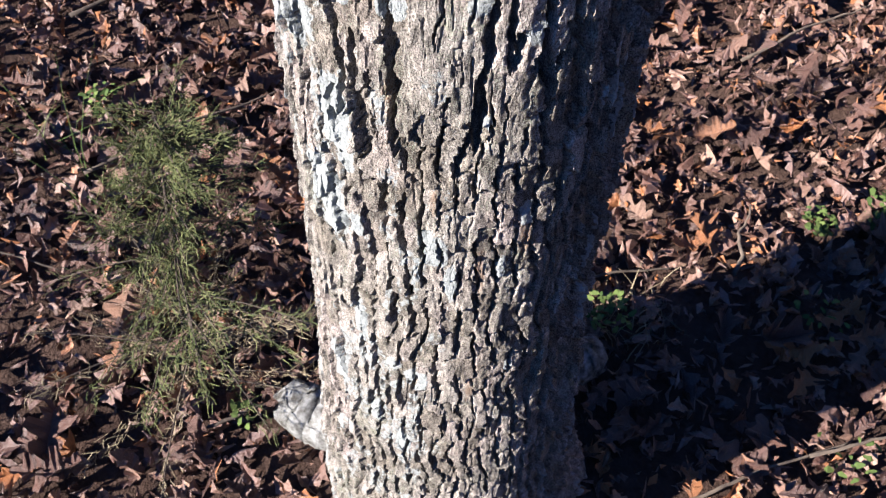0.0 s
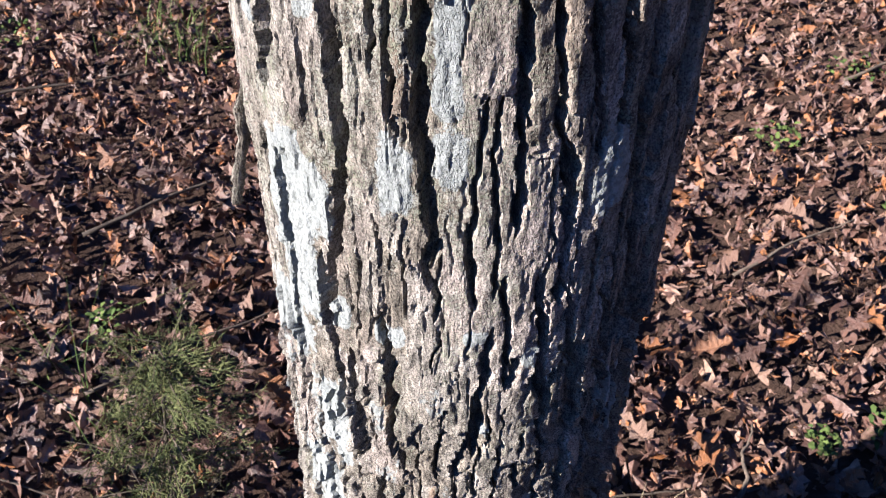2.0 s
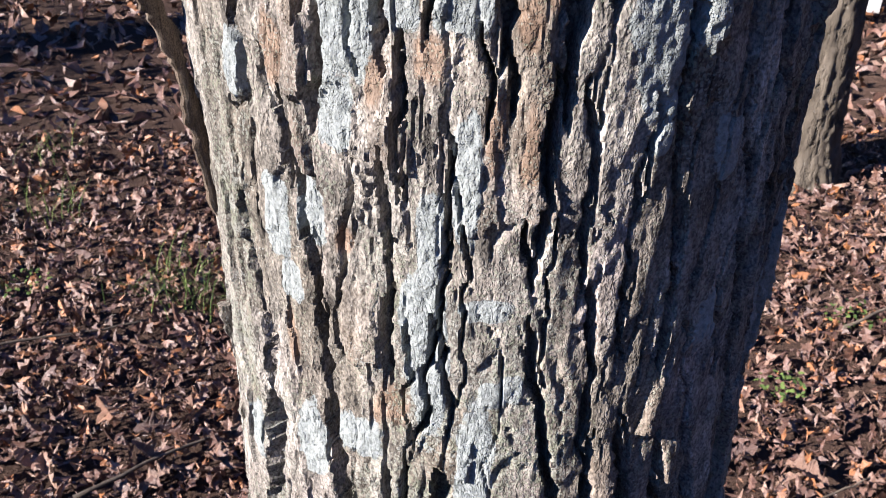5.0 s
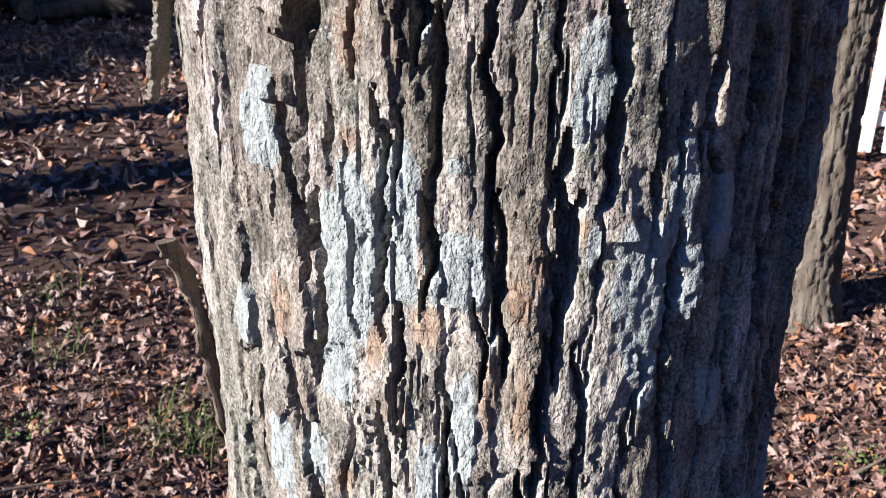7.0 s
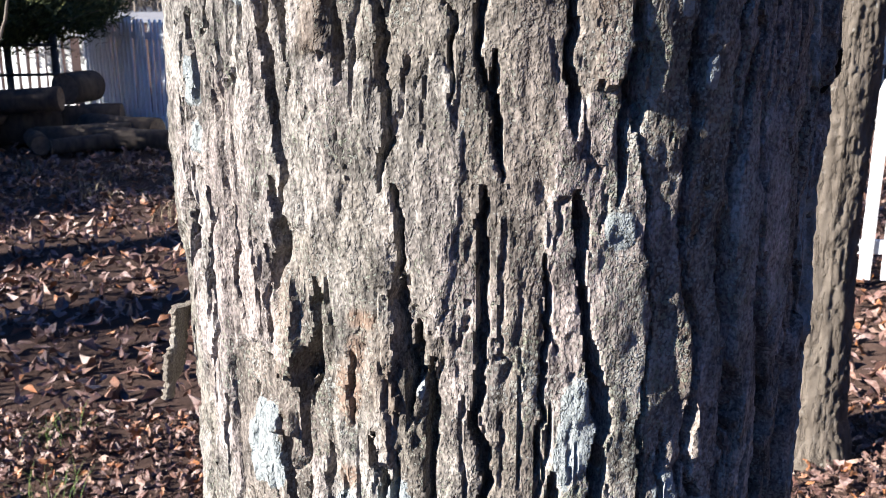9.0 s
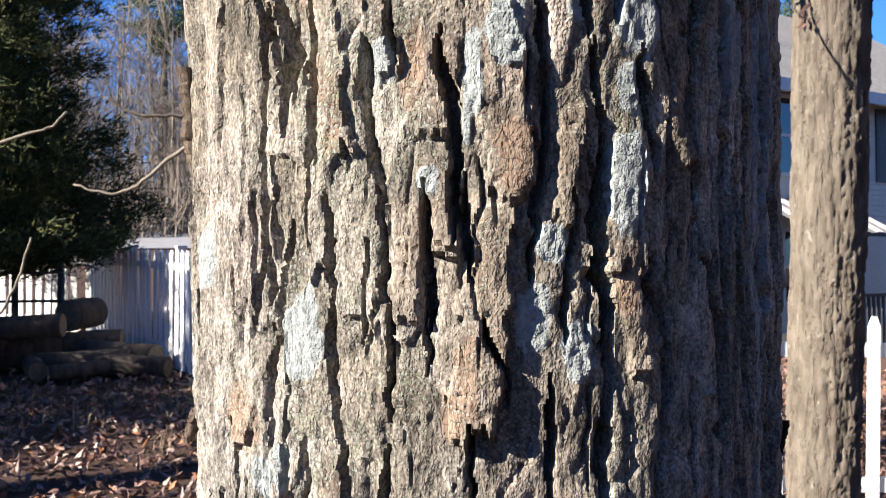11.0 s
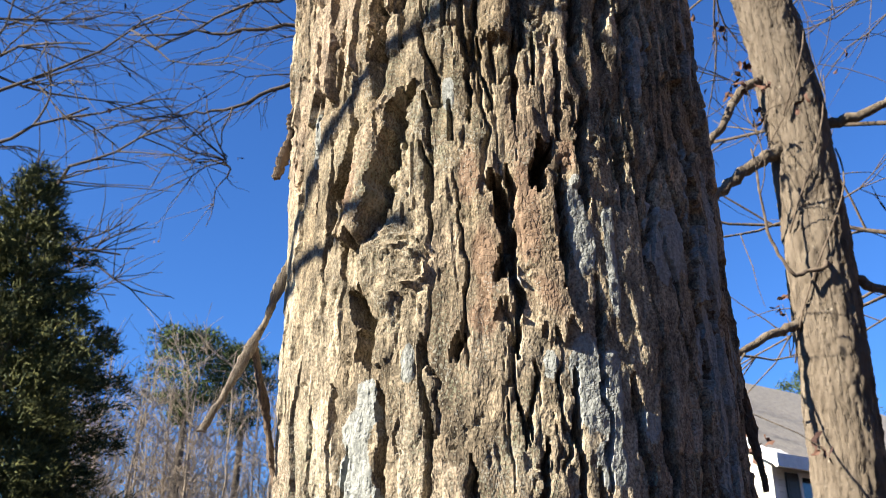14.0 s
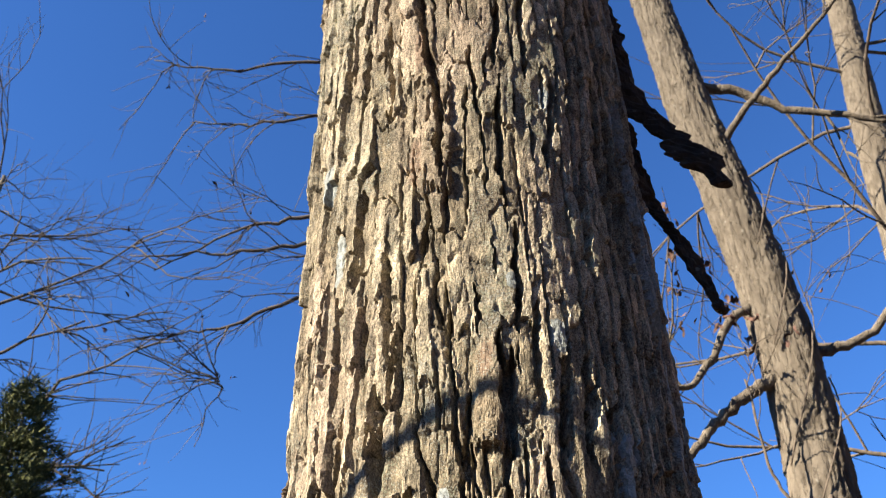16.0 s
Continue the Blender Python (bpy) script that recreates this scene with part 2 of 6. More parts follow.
def plain_bark(name, light, dark, brown, fine=1.0, depth=0.006):
    m, base, h, crumbs, grit = bark_material(name, light, dark, brown, fine=fine)
    ridge = m.noise(55 * fine, 4, 0.6, m.scaled(1, 1, 0.16), 0.4)
    spots = m.ramp(m.noise(60 * fine, 2, 0.5, m.scaled(1, 1, 0.7)), [(0.68, 0.0), (0.74, 0.4)])
    base = m.mix(spots, base, (0.341, 0.335, 0.298))
    bump = m.bump(m.ramp(ridge, [(0.36, 0.0), (0.52, 1.0)]), depth, 0.9)
    return m.done(base, 0.88, m.bump(h, 0.002, 0.7, bump), 0.2)


def leaf_material(name, island):
    m = Nodes(name)
    r = m.random(island)
    tint = m.ramp(r, [(0.0, (0.045, 0.022, 0.018)), (0.15, (0.095, 0.046, 0.034)), (0.35, (0.145, 0.073, 0.054)), (0.55, (0.130, 0.076, 0.064)), (0.70, (0.205, 0.117, 0.085)), (0.82, (0.270, 0.176, 0.132)), (0.90, (0.26, 0.105, 0.042)), (1.0, (0.31, 0.125, 0.045))])
    vein = m.noise(110, 6, 0.72)
    col = m.mix(m.ramp(vein, [(0.40, 0.0), (0.62, 0.8)]), tint, m.mix(0.6, tint, (0.0248, 0.0149, 0.0124)))
    col = m.mix(m.ramp(m.noise(420, 3, 0.7), [(0.52, 0.0), (0.64, 0.45)]), col, m.mix(0.5, tint, (0.26, 0.205, 0.174)))
    return m.done(col, 0.42, m.bump(m.noise(170, 5, 0.7), 0.0028, 0.9), 0.5)


def soil_material():
    m = Nodes("leafy_soil")
    a, b = m.noise(1.2, 5, 0.6), m.noise(60, 5, 0.7)
    col = m.mix(m.ramp(b, [(0.3, 0.0), (0.7, 1.0)]), (0.028, 0.018, 0.014), (0.085, 0.052, 0.040))
    far = m.mix(m.ramp(m.noise(14, 4, 0.7), [(0.35, 0.0), (0.65, 1.0)]), (0.0341, 0.0217, 0.0174), (0.0868, 0.0558, 0.0434))
    col = m.mix(m.ramp(a, [(0.4, 0.2), (0.6, 0.8)]), col, far)
    return m.done(col, 0.95, m.bump(b, 0.02), 0.1)


def simple(name, a, b, scale=20.0, rough=0.6, bump=0.001, stretch=(1, 1, 1), specular=0.4):
    m = Nodes(name)
    v = m.scaled(*stretch)
    n1, n2 = m.noise(scale, 5, 0.6, v), m.noise(scale * 9, 4, 0.6, v)
    col = m.mix(m.ramp(n1, [(0.35, 0.0), (0.65, 1.0)]), a, b)
    col = m.mix(0.3, col, m.ramp(n2, [(0.3, 0.45), (0.7, 1.0)]), "MULTIPLY")
    return m.done(col, rough, m.bump(n2, bump), specular)


def foliage(name, dark, light):
    m = Nodes(name)
    col = m.mix(m.random(True), dark, light)
    return m.done(col, 0.8, None, 0.12)


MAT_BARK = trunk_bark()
MAT_FLAKE = plain_bark("dry_bark_flake", (0.223, 0.174, 0.13), (0.124, 0.0899, 0.0651), (0.174, 0.124, 0.0899), 2.2, 0.0025)
# flake bark with the shade of its unlit side painted into the colour
MAT_SHADEFLAKE = plain_bark("shaded_bark_flake", (0.062, 0.0484, 0.0372), (0.0279, 0.0217, 0.0174), (0.0434, 0.0322, 0.0248), 2.2, 0.003)
MAT_PALEFLAKE = plain_bark("pale_bark_flake", (0.322, 0.285, 0.229), (0.205, 0.174, 0.136), (0.273, 0.229, 0.18), 2.2, 0.0025)
MAT_BARK2 = plain_bark("grey_tan_bark", (0.188, 0.160, 0.127), (0.106, 0.088, 0.068), (0.148, 0.121, 0.094), 0.8, 0.009)
MAT_TWIG = simple("grey_twig", (0.0558, 0.0446, 0.0372), (0.136, 0.108, 0.0837), 30, 0.85, 0.001, specular=0.2)
MAT_PALETWIG = simple("pale_twig", (0.223, 0.186, 0.143), (0.322, 0.279, 0.217), 30, 0.85, 0.001, specular=0.2)
MAT_LEAF = leaf_material("fallen_leaf", False)
MAT_LITTER = leaf_material("leaf_litter", True)
MAT_WITHERED = foliage("withered_leaf", (0.031, 0.0186, 0.0174), (0.093, 0.0527, 0.0403))
MAT_SOIL = soil_material()
MAT_CEDAR = foliage("cedar_green", (0.014, 0.024, 0.011), (0.080, 0.085, 0.030))
MAT_PINE = foliage("pine_green", (0.022, 0.038, 0.013), (0.062, 0.085, 0.03))
MAT_JUNIPER = foliage("juniper_green", (0.030, 0.044, 0.018), (0.120, 0.130, 0.052))
MAT_GRASS = foliage("grass_green", (0.035, 0.062, 0.018), (0.105, 0.145, 0.042))
MAT_DRYGRASS = foliage("dry_grass", (0.124, 0.0992, 0.062), (0.26, 0.217, 0.143))
MAT_PAINT = simple("white_fence_paint", (0.502, 0.509, 0.517), (0.608, 0.608, 0.6), 8, 0.55, 0.001)
MAT_DARKPOST = simple("dark_post", (0.0186, 0.0186, 0.0186), (0.0434, 0.0403, 0.0372), 12, 0.6)
MAT_SIDING = simple("cream_siding", (0.47, 0.46, 0.41), (0.53, 0.52, 0.47), 2, 0.5, 0.0005)
MAT_ROOF = simple("grey_shingle", (0.062, 0.062, 0.0651), (0.118, 0.115, 0.112), 9, 0.9, 0.004)
MAT_SHUTTER = simple("dark_shutter", (0.0186, 0.0217, 0.0279), (0.031, 0.0341, 0.0434), 6, 0.5)
MAT_LOG = simple("cut_log", (0.028, 0.021, 0.016), (0.080, 0.058, 0.042), 14, 0.9, 0.006, (1, 1, 0.3))
MAT_LOGEND = simple("log_end", (0.0868, 0.0589, 0.0372), (0.174, 0.124, 0.0806), 18, 0.85, 0.002)
MAT_ASPHALT = simple("asphalt", (0.15, 0.15, 0.155), (0.21, 0.21, 0.215), 3, 0.85, 0.003)
MAT_WOODS = simple("bare_wood", (0.14, 0.115, 0.091), (0.27, 0.220, 0.171), 1.5, 0.9, 0.003)
# for the unseen tree screen; its tone sets the fill on shaded bark
MAT_FILLWOODS = simple("bounce_wood", (0.16, 0.130, 0.102), (0.30, 0.245, 0.190), 1.5, 0.9, 0.003)


def glass_material():
    m = Nodes("window_glass")
    return m.done((0.0186, 0.0248, 0.031), 0.05, None, 0.9)


MAT_GLASS = glass_material()

# ---- ground ----
def spaced(near, step_near, far, count):
    inner = np.arange(0, near, step_near)
    outer = near * (far / near) ** (np.arange(count + 1) / count)
    half = np.concatenate([inner, outer])
    return np.concatenate([-half[:0:-1], half])


gx, gy = spaced(6, 0.11, 900, 36), spaced(13, 0.14, 900, 36)
GX, GY = np.meshgrid(gx, gy)
GZ = ground_z(GX, GY) + 0.012 * vnoise(GX * 9, GY * 9) - 0.012
# a low mound where the roots spread
GZ = GZ + 0.03 * np.exp(-((GX - 0.02) ** 2 + (GY - 0.07) ** 2) / 0.06)
rows, cols = GX.shape
idx = np.arange(rows * cols).reshape(rows, cols)
quads = np.stack([idx[:-1, :-1], idx[:-1, 1:], idx[1:, 1:], idx[1:, :-1]], -1).reshape(-1, 4)
ground = part("ground", fast_mesh("ground", np.stack([GX, GY, GZ], -1).reshape(-1, 3), quads), MAT_SOIL)
tagged(ground, "dark brown soil under fallen leaves, rising gently behind", "ground", kind="structure")

# ---- the trunk's form ----
ZN = (-0.1, 0.1, 0.3, 0.6, 0.9, 1.2, 1.5, 1.8, 2.1, 2.5, 3.0, 6.0)
RN = (0.190, 0.168, 0.145, 0.123, 0.115, 0.111, 0.111, 0.112, 0.111, 0.113, 0.112, 0.09)
CN = (0.016, 0.018, 0.021, 0.022, 0.023, 0.024, 0.024, 0.020, 0.012, 0.004, -0.005, -0.06)
LEAN = -0.0474


def axis(z):
    return np.interp(z, ZN, CN), LEAN * (np.asarray(z) - 1.5)


def on_trunk(deg, z, out=0.0):
    """A point on the bark: degrees round from the side that faces -y towards +x, height, distance off the bark."""
    a, r = np.radians(deg), np.interp(z, ZN, RN) + out
    cx, cy = axis(z)
    return np.stack([cx + r * np.sin(a), cy - r * np.cos(a), np.asarray(z, float) + 0 * a], -1)


# long cracks: half width in mm, then degrees and height from the lower end upwards
CRACKS = []
CRACKS += [  # low
    (4.2, -54, 1.110, -50, 1.145, -48, 1.171), (2.4, -37, 0.997, -32, 1.059, -30, 1.108, -31, 1.147, -32, 1.181), (2.5, -9, 1.043, -11, 1.083, -12, 1.117, -12, 1.162), (1.1, -18, 1.120, -18, 1.165),
    (1.0, -22, 1.142, -22, 1.159), (2.2, 9, 1.063, 9, 1.118, 7, 1.176), (1.5, 19, 1.091, 17, 1.115, 15, 1.154, 15, 1.177), (2.8, 22, 1.012, 22, 1.050, 21, 1.090),
    (1.7, 28, 1.098, 24, 1.138, 20, 1.177), (1.6, 33, 1.111, 29, 1.169), (2.4, 57, 0.914, 43, 1.036, 39, 1.100, 39, 1.139), (0.9, 0, 1.065, 1, 1.119),
]
CRACKS += [  # low
    (1.0, 5, 1.021, 4, 1.119),
]
CRACKS += [  # low
    (2.1, -60, 0.799, -54, 0.923, -53, 0.989, -52, 1.061), (2.6, -40, 0.970, -39, 1.011), (2.0, -37, 0.900, -38, 0.974), (2.1, -30, 0.866, -33, 0.947),
    (1.8, -21, 0.878, -21, 0.933, -22, 0.988), (1.7, -8, 1.005, -11, 1.035), (1.6, 1, 1.014, -1, 1.058), (2.1, 3, 0.889, 3, 0.933, 5, 0.984),
    (1.5, 10, 0.950, 8, 1.020), (2.3, 21, 0.922, 17, 1.016), (2.1, 31, 0.898, 26, 0.992), (2.2, 45, 0.885, 37, 0.996),
]
CRACKS += [  # waist
    (1.7, -32, 1.298, -30, 1.326, -31, 1.335, -31, 1.344), (1.2, -38, 1.275, -39, 1.291), (1.4, -34, 1.245, -36, 1.252, -36, 1.273), (1.3, -33, 1.168, -33, 1.213, -34, 1.245),
    (1.0, -20, 1.317, -20, 1.332, -19, 1.346), (0.8, -13, 1.325, -12, 1.333, -13, 1.347), (1.0, -18, 1.281, -18, 1.301, -18, 1.314), (0.9, -20, 1.246, -21, 1.266, -21, 1.280),
    (1.2, -2, 1.305, -3, 1.334, -3, 1.347), (1.6, 6, 1.304, 6, 1.319, 7, 1.329, 7, 1.347), (1.0, 10, 1.251, 10, 1.282, 9, 1.302), (1.4, 3, 1.262, 4, 1.286, 4, 1.303),
]
CRACKS += [  # waist
    (1.5, 26, 1.214, 27, 1.241, 24, 1.278, 23, 1.299, 23, 1.319, 23, 1.336), (1.5, 51, 1.146, 45, 1.217, 40, 1.264, 36, 1.303, 34, 1.329),
]
CRACKS += [  # waist
    (1.2, 51, 1.244, 48, 1.288, 40, 1.338), (2.3, -48, 1.150, -48, 1.199, -51, 1.220, -52, 1.248), (0.8, -10, 1.203, -11, 1.226, -11, 1.259, -11, 1.280), (0.8, -16, 1.181, -14, 1.201, -13, 1.227),
    (1.2, 13, 1.182, 13, 1.211, 12, 1.238), (1.2, 2, 1.252, 1, 1.260), (1.4, 6, 1.184, 4, 1.209, 2, 1.227), (0.6, -5, 1.298, -6, 1.317),
    (0.7, 18, 1.223, 17, 1.253, 17, 1.280), (0.5, -30, 1.216, -28, 1.248, -26, 1.275), (1.3, -20, 1.213, -20, 1.237), (0.6, -50, 1.267, -50, 1.286),
    (0.7, -39, 1.287, -43, 1.303),
]
CRACKS += [  # chest
    (2.0, -35, 1.427, -34, 1.434, -35, 1.443), (2.0, -30, 1.397, -29, 1.407, -29, 1.416), (1.9, -32, 1.376, -32, 1.394), (1.3, -34, 1.329, -34, 1.338, -35, 1.356, -35, 1.373),
    (0.8, -16, 1.422, -15, 1.443), (1.6, -14, 1.396, -15, 1.408, -15, 1.420), (0.9, -20, 1.320, -20, 1.352, -18, 1.369, -19, 1.374), (1.0, -13, 1.340, -12, 1.360, -12, 1.378, -11, 1.397),
    (0.9, -14, 1.392, -13, 1.407), (1.0, -3, 1.319, -4, 1.354, -4, 1.379, -5, 1.389, -5, 1.407, -4, 1.418, -4, 1.443), (0.5, 4, 1.374, 4, 1.401, 4, 1.425),
]
CRACKS += [  # chest
    (1.6, 12, 1.360, 13, 1.369, 12, 1.396, 11, 1.404, 9, 1.422, 8, 1.442),
]
CRACKS += [  # chest
    (1.3, 5, 1.326, 6, 1.347, 6, 1.364), (1.2, 26, 1.366, 27, 1.382, 27, 1.406, 24, 1.433, 24, 1.442), (1.8, 34, 1.327, 35, 1.352, 34, 1.380, 33, 1.412, 31, 1.433), (1.2, 45, 1.339, 44, 1.377, 40, 1.419),
    (1.2, -55, 1.384, -53, 1.400, -52, 1.417, -51, 1.436), (0.5, -45, 1.415, -45, 1.434), (0.7, -61, 1.416, -59, 1.436), (0.8, -53, 1.353, -51, 1.372),
    (0.6, -28, 1.362, -28, 1.370), (0.5, -37, 1.410, -37, 1.424), (0.8, -23, 1.391, -23, 1.398), (0.7, 22, 1.357, 22, 1.374),
]
CRACKS += [  # eye
    (1.4, -41, 1.558, -40, 1.576, -39, 1.595), (0.9, -36, 1.555, -34, 1.575), (1.0, -39, 1.522, -38, 1.544), (1.1, -34, 1.451, -34, 1.471, -36, 1.489, -35, 1.506),
    (0.7, -31, 1.484, -32, 1.492, -31, 1.511), (1.0, -24, 1.485, -24, 1.499, -24, 1.515, -26, 1.531, -26, 1.546, -26, 1.565, -26, 1.583), (0.7, -17, 1.531, -16, 1.546, -16, 1.568, -16, 1.590), (0.9, -17, 1.459, -17, 1.484, -17, 1.509),
    (1.1, -10, 1.560, -10, 1.585), (1.2, -4, 1.573, -4, 1.586), (0.8, -4, 1.479, -4, 1.497, -4, 1.517), (1.0, -2, 1.462, -3, 1.476),
]
CRACKS += [  # eye
    (0.6, 2, 1.537, 1, 1.541, -1, 1.548), (1.0, 7, 1.469, 7, 1.485, 8, 1.500, 8, 1.518, 7, 1.531), (1.1, 14, 1.455, 14, 1.475), (0.8, 10, 1.556, 11, 1.570, 12, 1.583),
    (1.7, 15, 1.474, 16, 1.484, 16, 1.506, 16, 1.526, 17, 1.545, 16, 1.568, 16, 1.590), (1.6, 24, 1.453, 25, 1.482, 26, 1.505, 27, 1.527, 27, 1.546, 25, 1.564), (1.2, 39, 1.529, 38, 1.554, 35, 1.577), (1.2, 33, 1.450, 34, 1.464, 35, 1.490),
    (1.0, 49, 1.526, 44, 1.563, 45, 1.596), (0.5, -49, 1.495, -49, 1.513), (0.5, -57, 1.440, -56, 1.484),
]
CRACKS += [  # eye
    (0.5, -20, 1.553, -20, 1.570),
]
CRACKS += [  # brow
    (1.1, -35, 1.698, -37, 1.727), (1.3, -32, 1.697, -33, 1.709), (1.5, -27, 1.702, -29, 1.712), (1.1, -21, 1.706, -21, 1.723),
    (1.1, -16, 1.653, -15, 1.671), (0.9, -8, 1.662, -7, 1.674), (2.5, -34, 1.626, -32, 1.633, -35, 1.656, -34, 1.669), (1.1, 6, 1.689, 4, 1.703, 4, 1.725),
    (1.8, 7, 1.635, 6, 1.653, 6, 1.672), (1.2, 14, 1.644, 15, 1.662, 14, 1.689, 14, 1.715), (1.3, 20, 1.648, 17, 1.666, 16, 1.682), (1.7, 24, 1.691, 25, 1.730),
]
CRACKS += [  # brow
    (1.5, 33, 1.659, 32, 1.684, 32, 1.722), (1.3, 37, 1.656, 43, 1.677, 45, 1.718), (1.1, -38, 1.566, -40, 1.599, -38, 1.630, -40, 1.653, -38, 1.695), (1.2, -34, 1.618, -37, 1.641),
    (1.2, -27, 1.609, -28, 1.640), (1.4, -18, 1.600, -19, 1.627), (1.1, -15, 1.635, -14, 1.657), (1.6, -6, 1.586, -6, 1.604, -7, 1.628),
    (1.4, 6, 1.590, 7, 1.603, 8, 1.623), (1.3, 15, 1.582, 16, 1.603, 16, 1.625), (1.2, 24, 1.603, 23, 1.625), (1.1, 34, 1.599, 33, 1.618, 35, 1.650),
]
CRACKS += [  # knot
    (0.9, -21, 1.723, -20, 1.755, -20, 1.781, -21, 1.821), (1.2, -12, 1.722, -12, 1.746, -11, 1.771), (1.1, 6, 1.705, 4, 1.734, 3, 1.754, 3, 1.777), (0.8, -0, 1.792, 2, 1.807),
    (0.7, -1, 1.791, -2, 1.809), (1.4, 10, 1.746, 10, 1.775, 10, 1.806), (1.4, 16, 1.700, 14, 1.723, 14, 1.747, 14, 1.767), (1.4, -26, 1.715, -29, 1.732, -31, 1.757, -30, 1.774, -31, 1.802),
    (0.6, -40, 1.764, -39, 1.781), (1.4, 25, 1.765, 23, 1.784, 23, 1.804),
]
CRACKS += [  # knot
    (1.6, 30, 1.779, 31, 1.818), (1.9, 40, 1.760, 44, 1.820, 43, 1.857, 47, 1.898), (1.3, 24, 1.724, 26, 1.748), (0.9, -45, 1.770, -45, 1.807),
    (0.7, -48, 1.740, -53, 1.805), (1.2, -48, 1.871, -46, 1.907), (1.6, -1, 1.825, -1, 1.861, -1, 1.891), (1.6, 9, 1.854, 10, 1.892),
    (1.0, 15, 1.827, 16, 1.844),
]
CRACKS += [  # crown
    (1.3, -28, 2.021, -28, 2.042), (1.4, -58, 2.017, -55, 2.072), (1.1, -47, 1.959, -43, 1.991), (1.6, -32, 1.950, -30, 1.977),
    (2.6, -42, 1.896, -39, 1.928), (1.2, -17, 1.940, -21, 1.971), (1.8, 2, 1.978, 2, 2.017), (1.1, 1, 1.928, 1, 1.960),
    (1.1, -9, 1.938, -11, 1.992, -11, 2.025), (1.2, 11, 1.989, 11, 2.011),
]
CRACKS += [  # crown
    (1.2, 17, 1.940, 15, 1.953, 17, 2.001), (1.2, 22, 1.971, 27, 2.006), (1.7, 31, 1.937, 30, 1.963, 35, 2.012), (1.1, 11, 1.921, 11, 1.955),
    (1.1, -19, 1.894, -20, 1.907), (2.0, 15, 1.890, 17, 1.931), (1.5, 25, 1.893, 24, 1.928), (1.5, 31, 1.874, 37, 1.921),
    (1.0, -36, 2.018, -36, 2.049), (0.9, -5, 1.934, -6, 1.957),
]
CRACKS += [  # top
    (1.7, -46, 2.213, -45, 2.292), (1.5, -38, 2.212, -37, 2.242), (2.2, -40, 2.070, -38, 2.123), (1.5, -29, 2.041, -28, 2.068),
    (1.4, -17, 2.077, -16, 2.099), (1.9, -12, 2.129, -12, 2.172, -15, 2.220, -18, 2.276), (1.6, 5, 2.217, 8, 2.259), (1.0, 0, 2.169, -2, 2.216),
    (1.3, 5, 2.127, 6, 2.179), (1.3, 7, 2.032, 8, 2.081), (1.4, 20, 2.141, 24, 2.197), (1.9, 3, 1.966, 4, 2.006),
    (1.7, -47, 2.007, -46, 2.054),
]
CRACKS += [  # top
    (1.5, -33, 1.955, -32, 1.992), (1.3, 11, 1.989, 12, 2.033), (1.5, 17, 1.968, 18, 2.003), (1.5, 23, 1.964, 24, 2.005),
    (1.9, 30, 1.950, 30, 1.984), (1.1, -8, 1.953, -7, 1.983), (1.1, -27, 1.995, -26, 2.026), (1.0, -14, 2.034, -14, 2.061),
    (1.4, 30, 2.076, 32, 2.141), (1.5, 15, 2.210, 16, 2.274), (1.7, 30, 2.183, 35, 2.281), (1.3, -27, 2.182, -29, 2.253),
]
# pale lichen: degrees, height, half width in degrees, half height, strength
LICHEN = []
LICHEN += [
    (-26, 1.325, 4.0, 0.017, 1), (-17, 1.33, 2.6, 0.01, 1), (-9, 1.331, 4.1, 0.01, 1), (-28, 1.298, 2.9, 0.014, 1),
    (-8, 1.28, 2.2, 0.02, 0.9), (-13, 1.257, 2.2, 0.021, 1), (-15, 1.221, 3.1, 0.023, 1), (18, 1.321, 3.9, 0.016, 1),
    (19, 1.305, 2.7, 0.008, 1), (20, 1.291, 1.4, 0.005, 1), (26, 1.326, 2.3, 0.009, 0.95), (-41, 1.257, 2.5, 0.013, 1),
    (-39, 1.234, 2.1, 0.007, 1), (-34, 1.262, 2.8, 0.011, 1), (-37, 1.165, 2.6, 0.015, 1), (33, 1.284, 2.5, 0.01, 0.8),
    (36, 1.22, 3.3, 0.011, 0.8), (-5, 1.237, 4.5, 0.004, 0.9),
]
LICHEN += [
    (-3, 1.204, 2.1, 0.005, 1),
]
LICHEN += [
    (0, 1.207, 1.6, 0.005, 1),
]
LICHEN += [
    (9, 1.385, 3.2, 0.015, 1), (-41, 1.367, 3.6, 0.010, 1), (-40, 1.380, 2.8, 0.004, 1), (-25, 1.332, 5.0, 0.021, 1), (-24, 1.354, 1.8, 0.008, 1),
    (-17, 1.349, 2.7, 0.018, 1), (-8, 1.335, 4.2, 0.008, 1), (23, 1.352, 2.1, 0.015, 1), (18, 1.328, 4.9, 0.017, 1), (26, 1.325, 1.9, 0.010, 1),
    (31, 1.343, 1.9, 0.013, .85), (-13, 1.396, 0.6, 0.003, 1), (14, 1.440, 2.0, 0.005, .8), (-9, 1.362, 1.2, 0.002, 1), (10, 1.339, 1.0, 0.005, 1),
    (-48, 1.304, 1.9, 0.010, 1),
]
LICHEN += [
    (-32, 1.549, 3.4, 0.013, 1), (-29, 1.546, 1.8, 0.005, .9), (-40, 1.504, 1.8, 0.005, 1), (-36, 1.508, 1.7, 0.006, 1), (-57, 1.572, 4.3, 0.009, 1),
    (12, 1.544, 2.4, 0.009, .8), (-53, 1.477, 1.9, 0.008, 1), (-53, 1.461, 1.9, 0.005, 1), (27, 1.479, 1.1, 0.005, .9), (5, 1.554, 2.8, 0.011, .7),
    (22, 1.496, 0.9, 0.003, .9),
]
